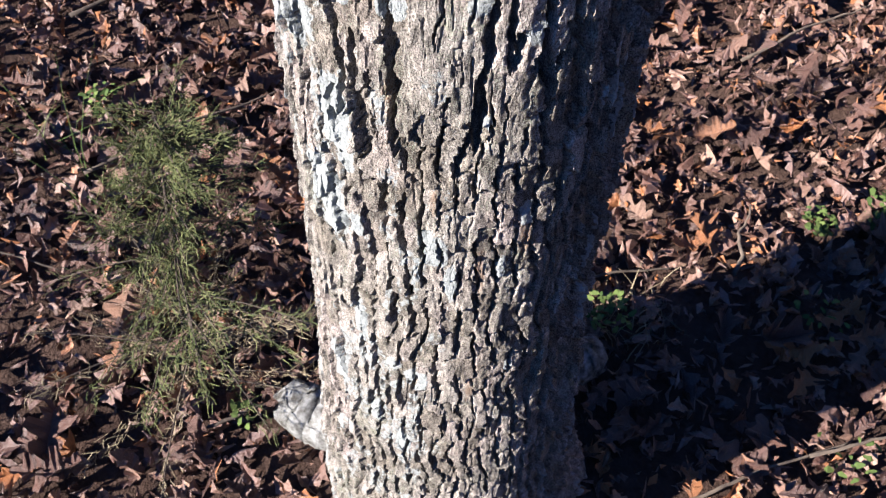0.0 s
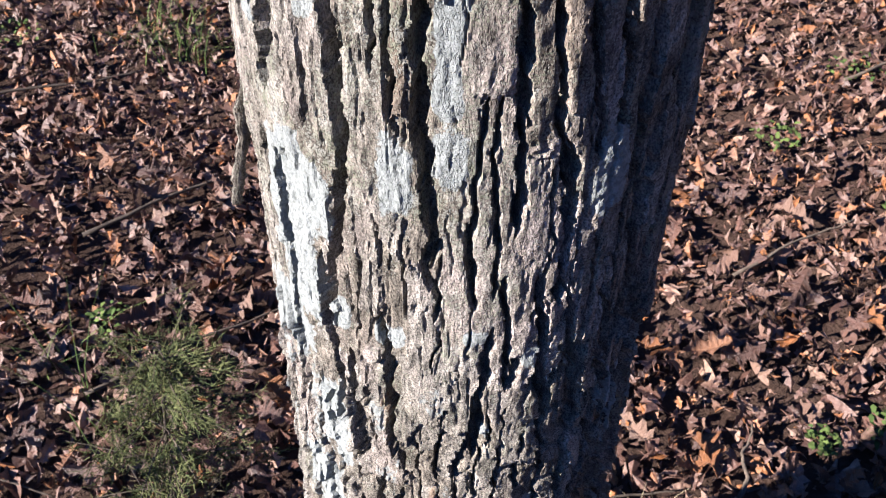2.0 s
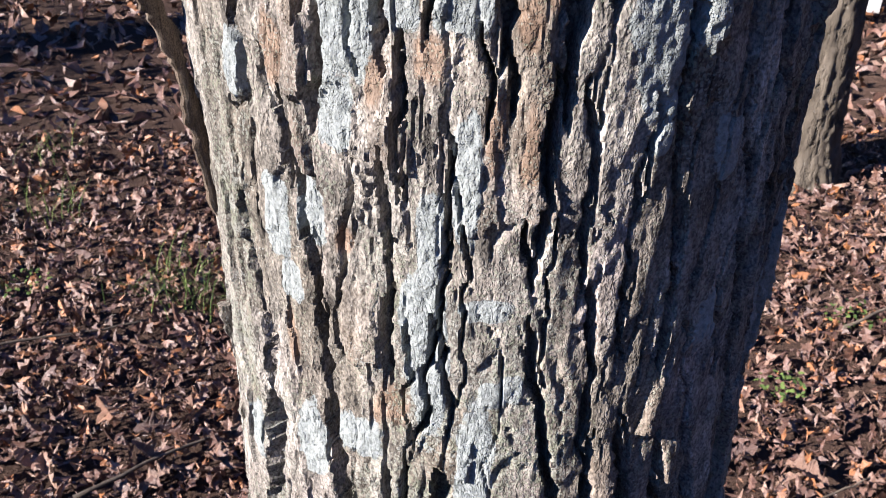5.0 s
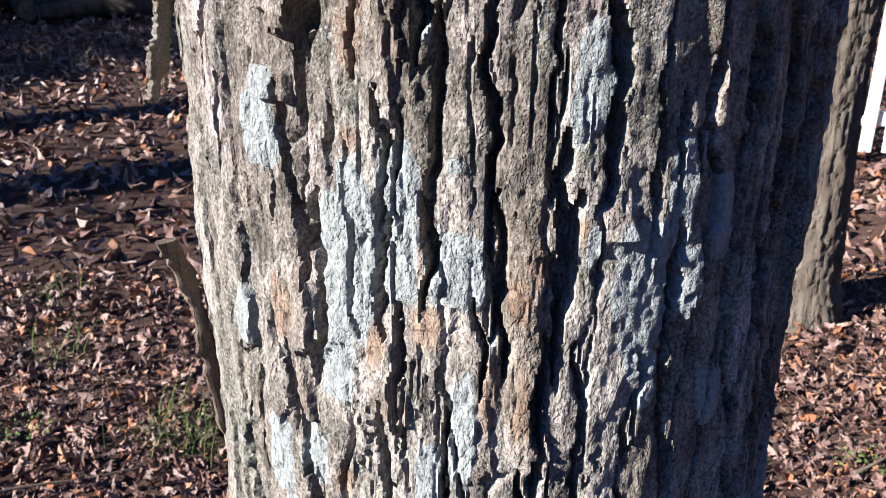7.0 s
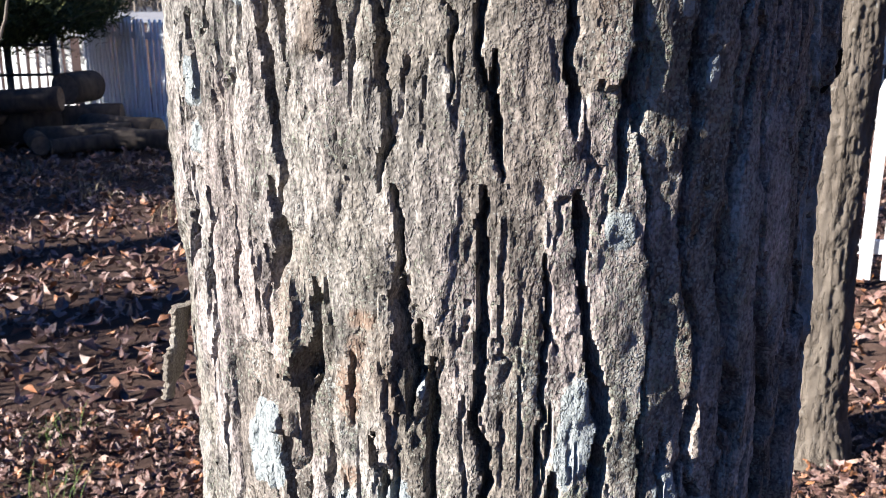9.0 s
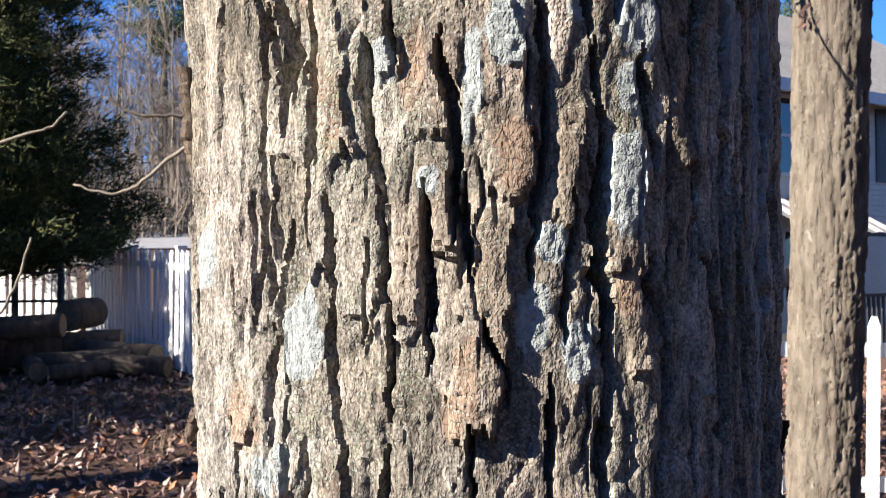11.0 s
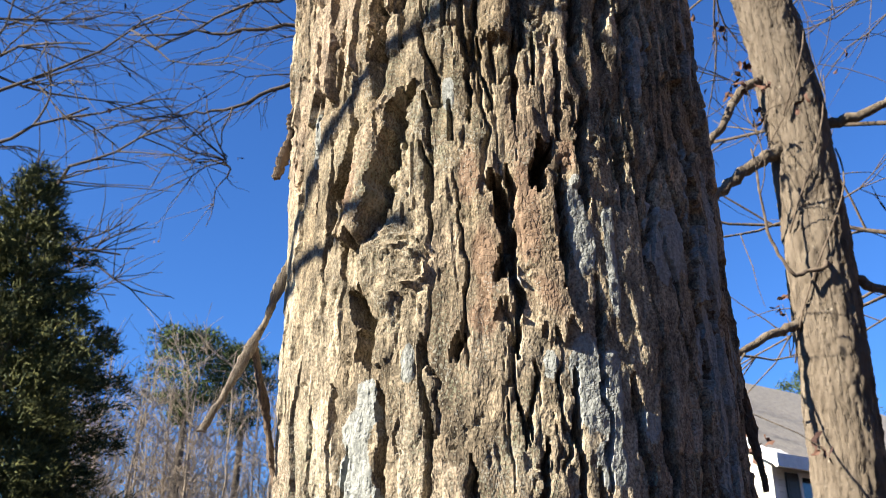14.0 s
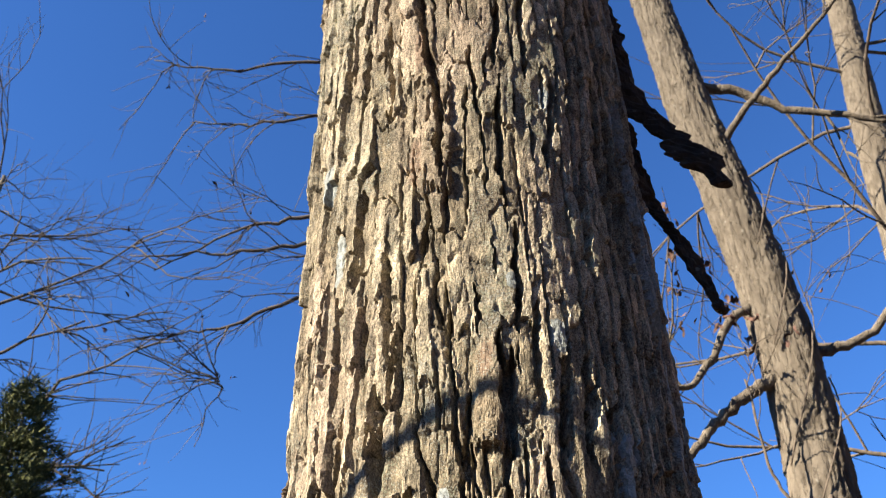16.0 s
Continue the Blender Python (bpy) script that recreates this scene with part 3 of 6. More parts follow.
LICHEN += [
    (2, 1.637, 3.2, 0.009, 1), (-3, 1.624, 1.3, 0.010, 1), (-4, 1.610, 0.7, 0.006, 1), (-16, 1.629, 1.6, 0.006, 1), (20, 1.593, 3.6, 0.016, .8),
    (21, 1.621, 2.0, 0.007, .9), (-10, 1.594, 1.9, 0.005, .75), (8, 1.576, 2.1, 0.005, .95), (44, 1.637, 3.5, 0.013, .8), (-41, 1.504, 2.5, 0.006, 1),
    (-36, 1.507, 1.6, 0.006, 1),
]
LICHEN += [
    (-8, 1.711, 1.8, 0.005, 1), (-25, 1.735, 2.1, 0.012, 1), (45, 1.729, 2.1, 0.009, .8), (49, 1.670, 3.4, 0.011, .8), (43, 1.639, 2.9, 0.012, .85),
    (-22, 1.656, 1.3, 0.009, 1), (-17, 1.628, 2.0, 0.005, 1), (-44, 1.705, 2.1, 0.004, 1), (-34, 1.727, 1.6, 0.004, 1), (22, 1.641, 3.4, 0.011, .9),
    (3, 1.662, 1.5, 0.005, .9), (20, 1.693, 2.2, 0.012, .85), (13, 1.643, 1.7, 0.004, .9), (-33, 1.747, 2.5, 0.010, 1),
]
LICHEN += [
    (-37, 1.784, 4.0, 0.019, 1), (-28, 1.742, 2.2, 0.008, 1), (-31, 1.760, 1.7, 0.013, 1), (15, 1.806, 4.5, 0.017, 1), (20, 1.857, 1.2, 0.018, 1),
    (15, 1.865, 1.3, 0.010, 1), (36, 1.871, 5.2, 0.015, .85), (16, 1.776, 2.9, 0.008, .95), (-34, 1.803, 2.4, 0.009, 1), (5, 1.814, 1.5, 0.006, .9),
    (-24, 1.816, 1.2, 0.006, .95), (26, 1.792, 2.0, 0.006, .8), (45, 1.828, 3.3, 0.016, .8), (-34, 1.725, 1.9, 0.003, 1),
]
LICHEN += [
    (13, 1.874, 1.9, 0.018, 1), (20, 1.866, 1.4, 0.016, 1), (35, 1.874, 5.4, 0.017, .9), (12, 1.814, 2.8, 0.013, .9), (-24, 1.816, 1.4, 0.007, 1),
    (31, 1.969, 1.8, 0.012, 1), (32, 1.954, 1.7, 0.009, 1), (-14, 1.937, 1.4, 0.008, .85), (-53, 1.938, 2.2, 0.013, .95), (-1, 1.848, 1.4, 0.003, .9),
]
LICHEN += [
    (34, 1.969, 3.4, 0.009, .8), (6, 2.053, 1.6, 0.005, .8), (21, 2.186, 1.7, 0.010, .7), (18, 2.022, 2.9, 0.010, .7), (-46, 2.087, 2.3, 0.016, .8),
    (-54, 2.154, 3.4, 0.014, .8),
]
LICHEN += [
    (-13, 1.223, 2.4, 0.043, 1), (-6, 1.162, 2.9, 0.032, 1), (-7, 1.127, 3.0, 0.012, 1), (-38, 1.168, 2.7, 0.014, 1), (-46, 1.054, 9.8, 0.026, 1),
    (-58, 1.146, 3.4, 0.014, 1), (31, 1.080, 4.4, 0.024, .8), (-27, 1.179, 4.6, 0.010, .7), (-18, 1.083, 4.6, 0.021, .7), (-5, 1.097, 3.4, 0.015, .75),
]
LICHEN += [
    (-49, 1.027, 7.6, 0.062, 1), (-61, 0.946, 12.4, 0.025, 1), (-43, 1.000, 2.7, 0.017, 1), (-35, 0.983, 3.0, 0.012, 1), (2, 0.986, 3.4, 0.006, .95),
    (16, 0.966, 2.8, 0.008, .95), (-20, 0.980, 3.9, 0.009, .9), (-39, 0.877, 3.7, 0.037, 1), (-6, 1.097, 4.2, 0.014, .75),
]
LICHEN += [
    (-45, 0.791, 4.5, 0.035, 1), (-42, 0.891, 3.9, 0.021, 1), (-51, 0.803, 6.0, 0.029, 1), (-15, 0.595, 4.6, 0.014, 1), (-20, 0.471, 3.0, 0.018, 1),
    (-9, 0.785, 4.4, 0.018, .95), (20, 0.817, 2.7, 0.011, 1), (5, 0.905, 1.7, 0.006, .9), (44, 0.898, 3.5, 0.010, .8), (-3, 0.746, 2.6, 0.019, .95),
    (-35, 0.789, 2.5, 0.012, .95), (13, 0.763, 1.8, 0.012, .9), (-24, 0.612, 3.0, 0.012, .8), (-38, 0.658, 3.1, 0.029, .85), (20, 0.618, 1.9, 0.011, .8),
    (-51, 0.549, 4.2, 0.033, .85), (-32, 0.517, 3.4, 0.019, .8),
]
# bare brown bark: degrees, height, half width in degrees, half height
RUST = []
RUST += [
    (-11, 1.633, 2.4, 0.010), (-46, 1.523, 5.5, 0.011), (-5, 1.534, 4.1, 0.018), (-24, 1.615, 2.4, 0.015), (3, 1.602, 2.9, 0.013),
    (20, 1.561, 2.4, 0.008), (33, 1.532, 1.9, 0.004),
]
RUST += [
    (-39, 1.310, 2.4, 0.014), (-21, 1.305, 2.2, 0.012), (-40, 1.211, 2.1, 0.015), (-27, 1.255, 1.9, 0.006), (0, 1.327, 2.4, 0.009),
    (1, 1.294, 1.8, 0.019), (-4, 1.294, 1.4, 0.012), (-13, 1.313, 2.4, 0.008), (-21, 1.196, 4.4, 0.013),
]
RUST += [
    (-20, 1.693, 2.8, 0.011), (-19, 1.669, 2.4, 0.008), (-12, 1.626, 2.2, 0.011), (2, 1.605, 3.6, 0.009), (-27, 1.621, 2.5, 0.015),
    (-31, 1.659, 3.5, 0.012), (-16, 1.650, 1.6, 0.011),
]
RUST += [
    (-21, 1.700, 2.1, 0.008), (27, 1.761, 1.1, 0.003),
]
RUST += [
    (2, 1.878, 3.5, 0.040), (5, 1.844, 3.6, 0.014), (-10, 1.894, 2.3, 0.016), (-7, 1.856, 2.9, 0.017), (-37, 1.902, 3.2, 0.017),
    (-8, 1.834, 3.7, 0.007), (12, 1.908, 1.9, 0.011),
]
RUST += [
    (-21, 1.415, 2.2, 0.004), (-24, 1.368, 1.8, 0.005), (-22, 1.404, 2.5, 0.009), (2, 1.334, 3.2, 0.011), (-23, 1.393, 2.7, 0.011),
    (-14, 1.317, 3.6, 0.006), (9, 1.344, 1.3, 0.007),
]
RUST += [
    (-17, 2.227, 2.7, 0.025), (-2, 2.007, 2.3, 0.012), (-19, 2.133, 2.5, 0.017),
]
RUST += [
    (-22, 0.912, 1.7, 0.016), (5, 0.583, 2.7, 0.020), (-9, 0.837, 1.7, 0.016), (20, 0.802, 2.1, 0.026), (6, 0.760, 1.9, 0.022),
]
# scales that lie proud: degrees and height of the lower end and the upper end, half width and lift in mm
SCALES = []
SCALES += [
    (-14, 1.554, -13, 1.590, 4.2, 3), (-8, 1.573, -8, 1.589, 4.2, 5), (-4, 1.522, -1, 1.589, 6.3, 6), (-46, 1.513, -45, 1.530, 4.9, 3), (35, 1.530, 32, 1.552, 2.3, 4),
    (22, 1.539, 20, 1.571, 3.1, 3), (-7, 1.531, -7, 1.572, 3.3, 3), (-28, 1.484, -27, 1.512, 4.5, 2), (12, 1.477, 11, 1.506, 6.2, 2.5), (-35, 1.498, -33, 1.513, 2.3, 3),
]
SCALES += [
    (-24, 1.600, -27, 1.673, 5.2, 3), (-7, 1.576, -9, 1.600, 5.0, 5), (2, 1.590, 1, 1.647, 6.7, 4), (-19, 1.674, -19, 1.703, 4.4, 4), (-9, 1.607, -8, 1.635, 7.1, 2.5),
    (19, 1.568, 22, 1.610, 7.0, 2.5), (31, 1.600, 27, 1.625, 3.8, 3), (21, 1.667, 22, 1.709, 4.5, 2.5), (-1, 1.617, -2, 1.635, 4.2, 2.5), (10, 1.583, 12, 1.617, 3.6, 3),
    (-30, 1.674, -31, 1.695, 5.8, 3), (-15, 1.625, -16, 1.635, 3.6, 2.5), (-23, 1.649, -22, 1.667, 3.3, 2.5),
]
SCALES += [
    (7, 1.826, 2, 1.928, 7.6, 4), (-3, 1.837, -8, 1.910, 6.1, 3.5), (-2, 1.963, -1, 1.975, 4.7, 4), (-1, 1.981, 0, 2.010, 4.9, 2.5), (14, 1.892, 15, 1.928, 4.0, 3),
    (-37, 1.874, -30, 1.941, 7.0, 11),
]
SCALES += [
    (-14, 2.113, -13, 2.205, 8.6, 5), (-3, 1.966, -1, 2.019, 6.0, 4), (-16, 2.197, -17, 2.264, 8.0, 3),
]
SCALES += [
    (-34, 1.393, -34, 1.426, 4.1, 4), (-19, 1.372, -18, 1.415, 4.2, 3), (-36, 1.375, -37, 1.384, 4.9, 3), (2, 1.337, 1, 1.356, 6.2, 2.5), (14, 1.341, 12, 1.351, 6.4, 2.5),
    (28, 1.371, 24, 1.414, 2.2, 2.5), (27, 1.316, 24, 1.357, 3.7, 2),
]
SCALES += [
    (2, 1.268, 0, 1.348, 5.1, 3), (-19, 1.281, -20, 1.317, 5.0, 2), (-25, 1.210, -26, 1.241, 6.2, 2.5), (-35, 1.298, -35, 1.328, 3.6, 3), (-34, 1.275, -36, 1.294, 3.0, 2.5),
    (25, 1.180, 26, 1.202, 2.4, 4), (-6, 1.264, -7, 1.322, 4.6, 1.5), (-13, 1.325, -13, 1.347, 3.5, 2),
]
SCALES += [
    (18, 1.117, 17, 1.176, 3.8, 3), (31, 1.152, 31, 1.173, 3.0, 4), (32, 1.048, 33, 1.100, 7.9, 2), (-10, 1.167, -9, 1.184, 5.9, 2), (-17, 1.115, -16, 1.152, 3.4, 2),
]


def columns(u, z, w, h, shift, sway=1.0):
    """Upright plates in wavering columns: width of the gap beside, above or below, a number for each plate, place within it, the seam's number."""
    phi = u / w + 60 + shift + (0.25 + 0.45 * sway) * vnoise(u / (3.2 * w) + shift, z / (1.5 * h)) + 0.20 * sway * vnoise(u / w * 0.9 + 3, z / (0.4 * h)) + 0.13 * vnoise(u / w * 3, z / (0.09 * h)) + 0.025 * vnoise(u / w * 7 + 5, z / (0.04 * h))
    col = np.floor(phi).astype(int)
    fx = phi - col
    zz = z / h + 11 * TABLE[col & 255, 17] + 0.16 * vnoise(u / w * 2.2 + 7, z / h * 2.0) + 20
    seg = np.floor(zz).astype(int)
    fz = zz - seg
    number = TABLE[(col * 7 + 31) & 255, (seg * 13 + 57) & 255]
    seam = np.where(fx < 0.5, col, col + 1)
    return np.minimum(fx, 1 - fx) * w, np.minimum(fz, 1 - fz) * h, number, fx, fz, seam


def plate_relief(u, z, w, h, shift, depth, gap, lift, tilt, bias=0.45, crack=0.0015, wide=0.0010, sway=1.0):
    gx, gz, number, fx, fz, seam = columns(u, z, w, h, shift, sway)
    open_ = np.clip(bias + 0.75 * step(0.035, 0.07, u) + 0.95 * vnoise(seam * 3.7 + shift, z / (0.45 * h)), 0, 1.35)
    half = gap * open_
    deep = step(0.05, 0.35, open_)
    furrow = (1 - step(half * 0.7, half + 0.0006, gx)) * deep
    top = lift * (number - 0.5) + tilt * (0.5 - fz) * (number > 0.35) + 0.25 * lift * (fx - 0.5) * np.sign(number - 0.6)
    gash = (1 - step(0.2 * wide, wide, gz)) * crack
    top = top + lift * 0.5 * (fz * 3 + fx * 1.7 + 7 * number > 5.5)
    return top * (1 - furrow) - depth * furrow - gash * (1 - furrow), furrow, number


def bark_field(deg, z):
    """Relief in metres, and masks for lichen, rust, crust and tone."""
    u = np.radians(deg) * 0.115
    rows_z, cols_deg = z[:, 0], deg[0]

    def window(z0, z1, d0, d1):
        a, b = np.searchsorted(rows_z, (z0, z1))
        c, d = np.searchsorted(cols_deg, (d0, d1))
        return slice(a, b), slice(c, d)

    def lichen_mask():
        out = np.zeros_like(u)
        for d0, z0, hd, hz, s in LICHEN:
            w = window(z0 - 2 * hz, z0 + 2 * hz, d0 - 2 * hd, d0 + 2 * hd)
            d = np.sqrt((np.abs((deg[w] - d0) / hd)) ** 3 + (np.abs((z[w] - z0) / hz)) ** 3)
            out[w] = np.maximum(out[w], s * np.clip(1.5 - 0.9 * d + 0.5 * fbm(u[w] * 150 + d0, z[w] * 75, 3), 0, 1))
        return out

    low = z + 0.05 * vnoise(u * 40, z * 25) < 0.93
    topmost = z + 0.05 * vnoise(u * 40 + 5, z * 25) > 1.95
    dim = 1 + 2.0 * step(0.068, 0.092, u) + 0.5 * step(-0.085, -0.11, u)  # wider furrows round the flanks
    ha, fa, na = plate_relief(u, z, 0.0124, 0.038, 0.0, 0.0085, 0.0016 * dim, 0.0026, 0.0034, 0.58, 0.0055, 0.0034, 0.9)
    hb, fb, nb = plate_relief(u, z, 0.0150, 0.075, 5.3, 0.0040 * dim ** 1.5, 0.0008 * dim, 0.0010 * dim, 0.0010, 0.0, 0.0010, 0.0008, 0.9)
    hc, fc, nc = plate_relief(u, z, 0.0098, 0.062, 1.9, 0.0060 * dim ** 1.3, 0.0010 * dim, 0.0024, 0.0026, 0.22, 0.0034, 0.0014, 0.4)
    hgt, furrow, number = (np.where(low, p, np.where(topmost, q, r)) for p, q, r in ((ha, hc, hb), (fa, fc, fb), (na, nc, nb)))
    level = 1 - 0.52 * step(-36, 0, deg) * step(60, 40, deg)
    pale = lichen_mask()
    bare = 1 - 0.5 * step(0.35, 0.6, pale)
    hgt = np.where(furrow > 0.02, hgt, hgt * level)
    # lumps and folds, and wandering hairline splits
    bent = 0.35 * vnoise(u * 55 + 4, z * 40)
    lumps = 0.0012 * fbm(u * 70 + bent, z * 30 + 3, 3) + 0.0007 * fbm(u * 210 + 3 * bent, z * 110, 3)
    folds = 0.0008 * (1 - np.abs(vnoise(u * 150 + 2 * bent, z * 42))) ** 2
    _, seams, chips = plate_relief(u, z, 0.0064, 0.042, 2.7, 0.001, 0.0006, 0.001, 0.0, 0.10, 0.0015, 0.0008, 1.2)
    split = np.abs(vnoise(u * 105 + 3 * bent, z * 21 + 7)) + 0.25 * np.abs(vnoise(u * 300, z * 260))
    split = step(0.16, 0.05, split) * step(-0.1, 0.3, vnoise(u * 40 + 2, z * 33))
    split = np.maximum(split, seams * step(-0.4, 0.2, vnoise(u * 33 + 6, z * 14)))
    grain = vnoise(u * 640, z * 420) + 0.7 * vnoise(u * 330 + 9, z * 210) + 1.2 * (1 - np.abs(vnoise(u * 300 + bent, z * 75))) - 0.6
    hgt = hgt + (1 - furrow) * bare * ((0.55 + 0.45 * level) * (lumps + folds) + 0.0007 * level * (chips - 0.5) - 0.0016 * split)
    hgt = hgt + level * np.where(low, 0.0008, 0.00055) * (0.6 + 0.4 * vnoise(u * 70 + 3, z * 45)) * grain
    # scales that lie proud of the rest, cracked across, open at the lower end
    covered = np.zeros_like(u)
    for k, (d0, z0, d1, z1, half, lift) in enumerate(SCALES):
        reach = half / 1.9 + 2
        s = window(z0 - 0.006, z1 + 0.006, min(d0, d1) - reach, max(d0, d1) + reach)
        zs, ds = z[s], deg[s]
        q = (zs - z0) / (z1 - z0)
        ragged = 1 + 0.22 * vnoise(zs * 130 + 5 * k, zs * 0) + 0.12 * vnoise(zs * 420 + k, zs * 0 + 3)
        across = (ds - (d0 + (d1 - d0) * q) - 0.6 * vnoise(zs * 70 + k, zs * 0)) * 1.95 / (half * ragged)
        foot = 0.05 * vnoise(ds * 0.5, ds * 0 + k) + 0.04 * vnoise(ds * 1.7, ds * 0 + k)
        inside = step(1.06, 0.95, np.abs(across)) * step(-0.015, 0.01, q + foot) * step(1.05, 0.9, q + foot)
        rung = np.abs((zs * (150 + 12 * (k % 4)) + 0.9 * vnoise(ds * 0.35 + k, zs * 55)) % 1 - 0.5)
        rungs = step(0.10, 0.03, rung) * step(-0.55, 0.2, vnoise(ds * 0.45 + 3 * k, zs * 90))
        body = 0.001 * lift * (0.45 + 0.55 * np.clip(1 - q, 0, 1)) * (1 - 0.18 * across * across) + 0.0005 * across
        hgt[s] = hgt[s] * (1 - inside) + inside * (body + 0.4 * hgt[s] - 0.0008 * rungs)
        furrow[s] = furrow[s] * (1 - inside)
        covered[s] = np.maximum(covered[s], inside * (0.5 + 0.5 * step(-0.2, 0.5, vnoise(ds * 0.3 + k, zs * 60))))
    # long cracks between the plates, with worn shoulders
    cut, deep = np.zeros_like(u), np.full(u.shape, 0.006)
    for k, (half, *path) in enumerate(CRACKS):
        ds, zs = np.array(path[0::2]), np.array(path[1::2])
        s = window(zs[0] - 0.012, zs[-1] + 0.012, ds.min() - 6, ds.max() + 6)
        zz, dd = z[s], deg[s]
        wob = 0.75 * vnoise(zz * 62 + 9 * k, zz * 0) + 0.42 * vnoise(zz * 190 + k, zz * 0 + 4) + 0.2 * vnoise(zz * 520 + k, zz * 0 + 8)
        dist = np.abs(dd - np.interp(zz, zs, ds) - wob) * 1.95
        over = np.maximum(np.maximum(zs[0] - zz, zz - zs[-1]), 0)
        width = half * np.clip(1 - over / 0.010, 0, 1) * (1.1 + 0.5 * vnoise(zz * 95 + 3 * k, zz * 0) + 0.3 * vnoise(zz * 380 + k, zz * 0 + 2))
        inside = step(width + 0.30, width - 0.35, dist) * (width > 0.15)
        hgt[s] -= 0.0007 * np.exp(-np.maximum(dist - width, 0) / 1.6) * (width > 0.15) * level[s]
        cut[s] = np.maximum(cut[s], inside)
        deep[s] = np.maximum(deep[s], 0.001 * min(15, 5 + 3.5 * half) * (1 + 0.6 * step(-25, -50, dd)) * (inside > 0))
    hgt = np.maximum(hgt, -0.012 - 0.02 * step(-58, -42, deg) - 0.012 * step(34, 48, deg))
    # the knot with its gnarled folds, and the flap and hollows round it
    def along(path, half, jag):
        """How far inside a band along a path of degrees and heights each point lies: 1 at its middle, 0 at its edge."""
        ds, zs = (np.array(q) for q in zip(*path))
        mid = np.interp(z, zs, ds) + jag * (0.8 * vnoise(z * 120 + ds[0], z * 0) + 0.5 * vnoise(z * 330, u * 0 + ds[0]))
        end = (np.minimum(z - zs[0], zs[-1] - z) + 0.004 * vnoise(deg * 0.55 + ds[0], z * 0) + 0.002 * vnoise(deg * 2.1, z * 0)) / 0.004
        return np.minimum(1 - np.abs(deg - mid) / half, end)
    kd, kz = (deg + 28) * 0.002, z - 1.860
    kr = np.sqrt((kd / 0.019) ** 2 + (kz / 0.018) ** 2)
    bend = 3.4 * fbm(u * 48 + 2, z * 48, 3)
    folds = 1 - np.abs(np.sin(kr * 6.5 + bend))
    wrinkles = 1 - np.abs(np.sin(kr * 13 + 2 * bend + 0.6 * np.arctan2(kz, kd)))
    knot = step(1.15, 0.85, kr + 0.2 * vnoise(u * 120, z * 120))
    hgt = hgt * (1 - 0.85 * knot) + knot * (0.0045 - 0.0030 * kr * kr + 0.0013 * folds * folds + 0.0014 * wrinkles + 0.0026 * fbm(u * 150, z * 150, 3))
    cut = cut * (1 - knot)
    for path, half, depth in (
            (((-35, 1.821), (-34, 1.835), (-37, 1.853)), 2.6, 0.050),
            (((-47, 1.876), (-46, 1.898), (-41, 1.916), (-36, 1.935)), 1.6, 0.030),
            # slot cut beside the flap to stand for the flap's cast shadow
            (((-31, 1.880), (-28, 1.910), (-24, 1.943)), 2.0, 0.036),
            (((-3, 1.850), (-2, 1.870), (-4, 1.894)), 1.6, 0.024),
            (((5, 1.890), (8, 1.912)), 1.9, 0.024),
            (((-14, 1.815), (-13, 1.829)), 1.2, 0.012)):
        inside = step(0.0, 0.10, along(path, half, 1.0))
        hgt, cut = hgt * (1 - inside) - (depth + 0.006 * fbm(u * 130, z * 90, 3)) * inside, cut * (1 - inside)
    hgt = hgt * (1 - cut) - deep * cut
    # a thin pale crust on the plates low down on the weather side
    thin = 0.50 * step(0.02, 0.28, fbm(u * 62 + 3, z * 30, 3)) * step(1.02, 0.92, z) * step(18, -14, deg)
    shady = 0.66 * step(0.10, 0.30, fbm(u * 75 + 11, z * 10, 3)) * step(36, 50, deg)
    lich = np.maximum(np.maximum(pale, thin), shady) * step(-0.0060, -0.0030, hgt)
    hgt = hgt + (0.0007 + 0.0006 * fbm(u * 420, z * 420, 2)) * step(0.4, 0.65, lich)
    rust = np.zeros_like(u)
    for d0, z0, hd, hz in RUST:
        w = window(z0 - 2 * hz, z0 + 2 * hz, d0 - 2 * hd, d0 + 2 * hd)
        d = np.sqrt(((deg[w] - d0) / hd) ** 2 + ((z[w] - z0) / hz) ** 2)
        rust[w] = np.maximum(rust[w], 1.2 - 0.8 * d + 0.5 * fbm(u[w] * 120 + d0, z[w] * 60, 3))
    rust = 0.85 * step(0.4, 0.7, rust)
    crust = step(0.0, 0.5, fbm(u * 26 + 4, z * 13, 3))
    rust = np.maximum(rust, 0.22 * covered)
    return hgt, lich, rust, crust, number


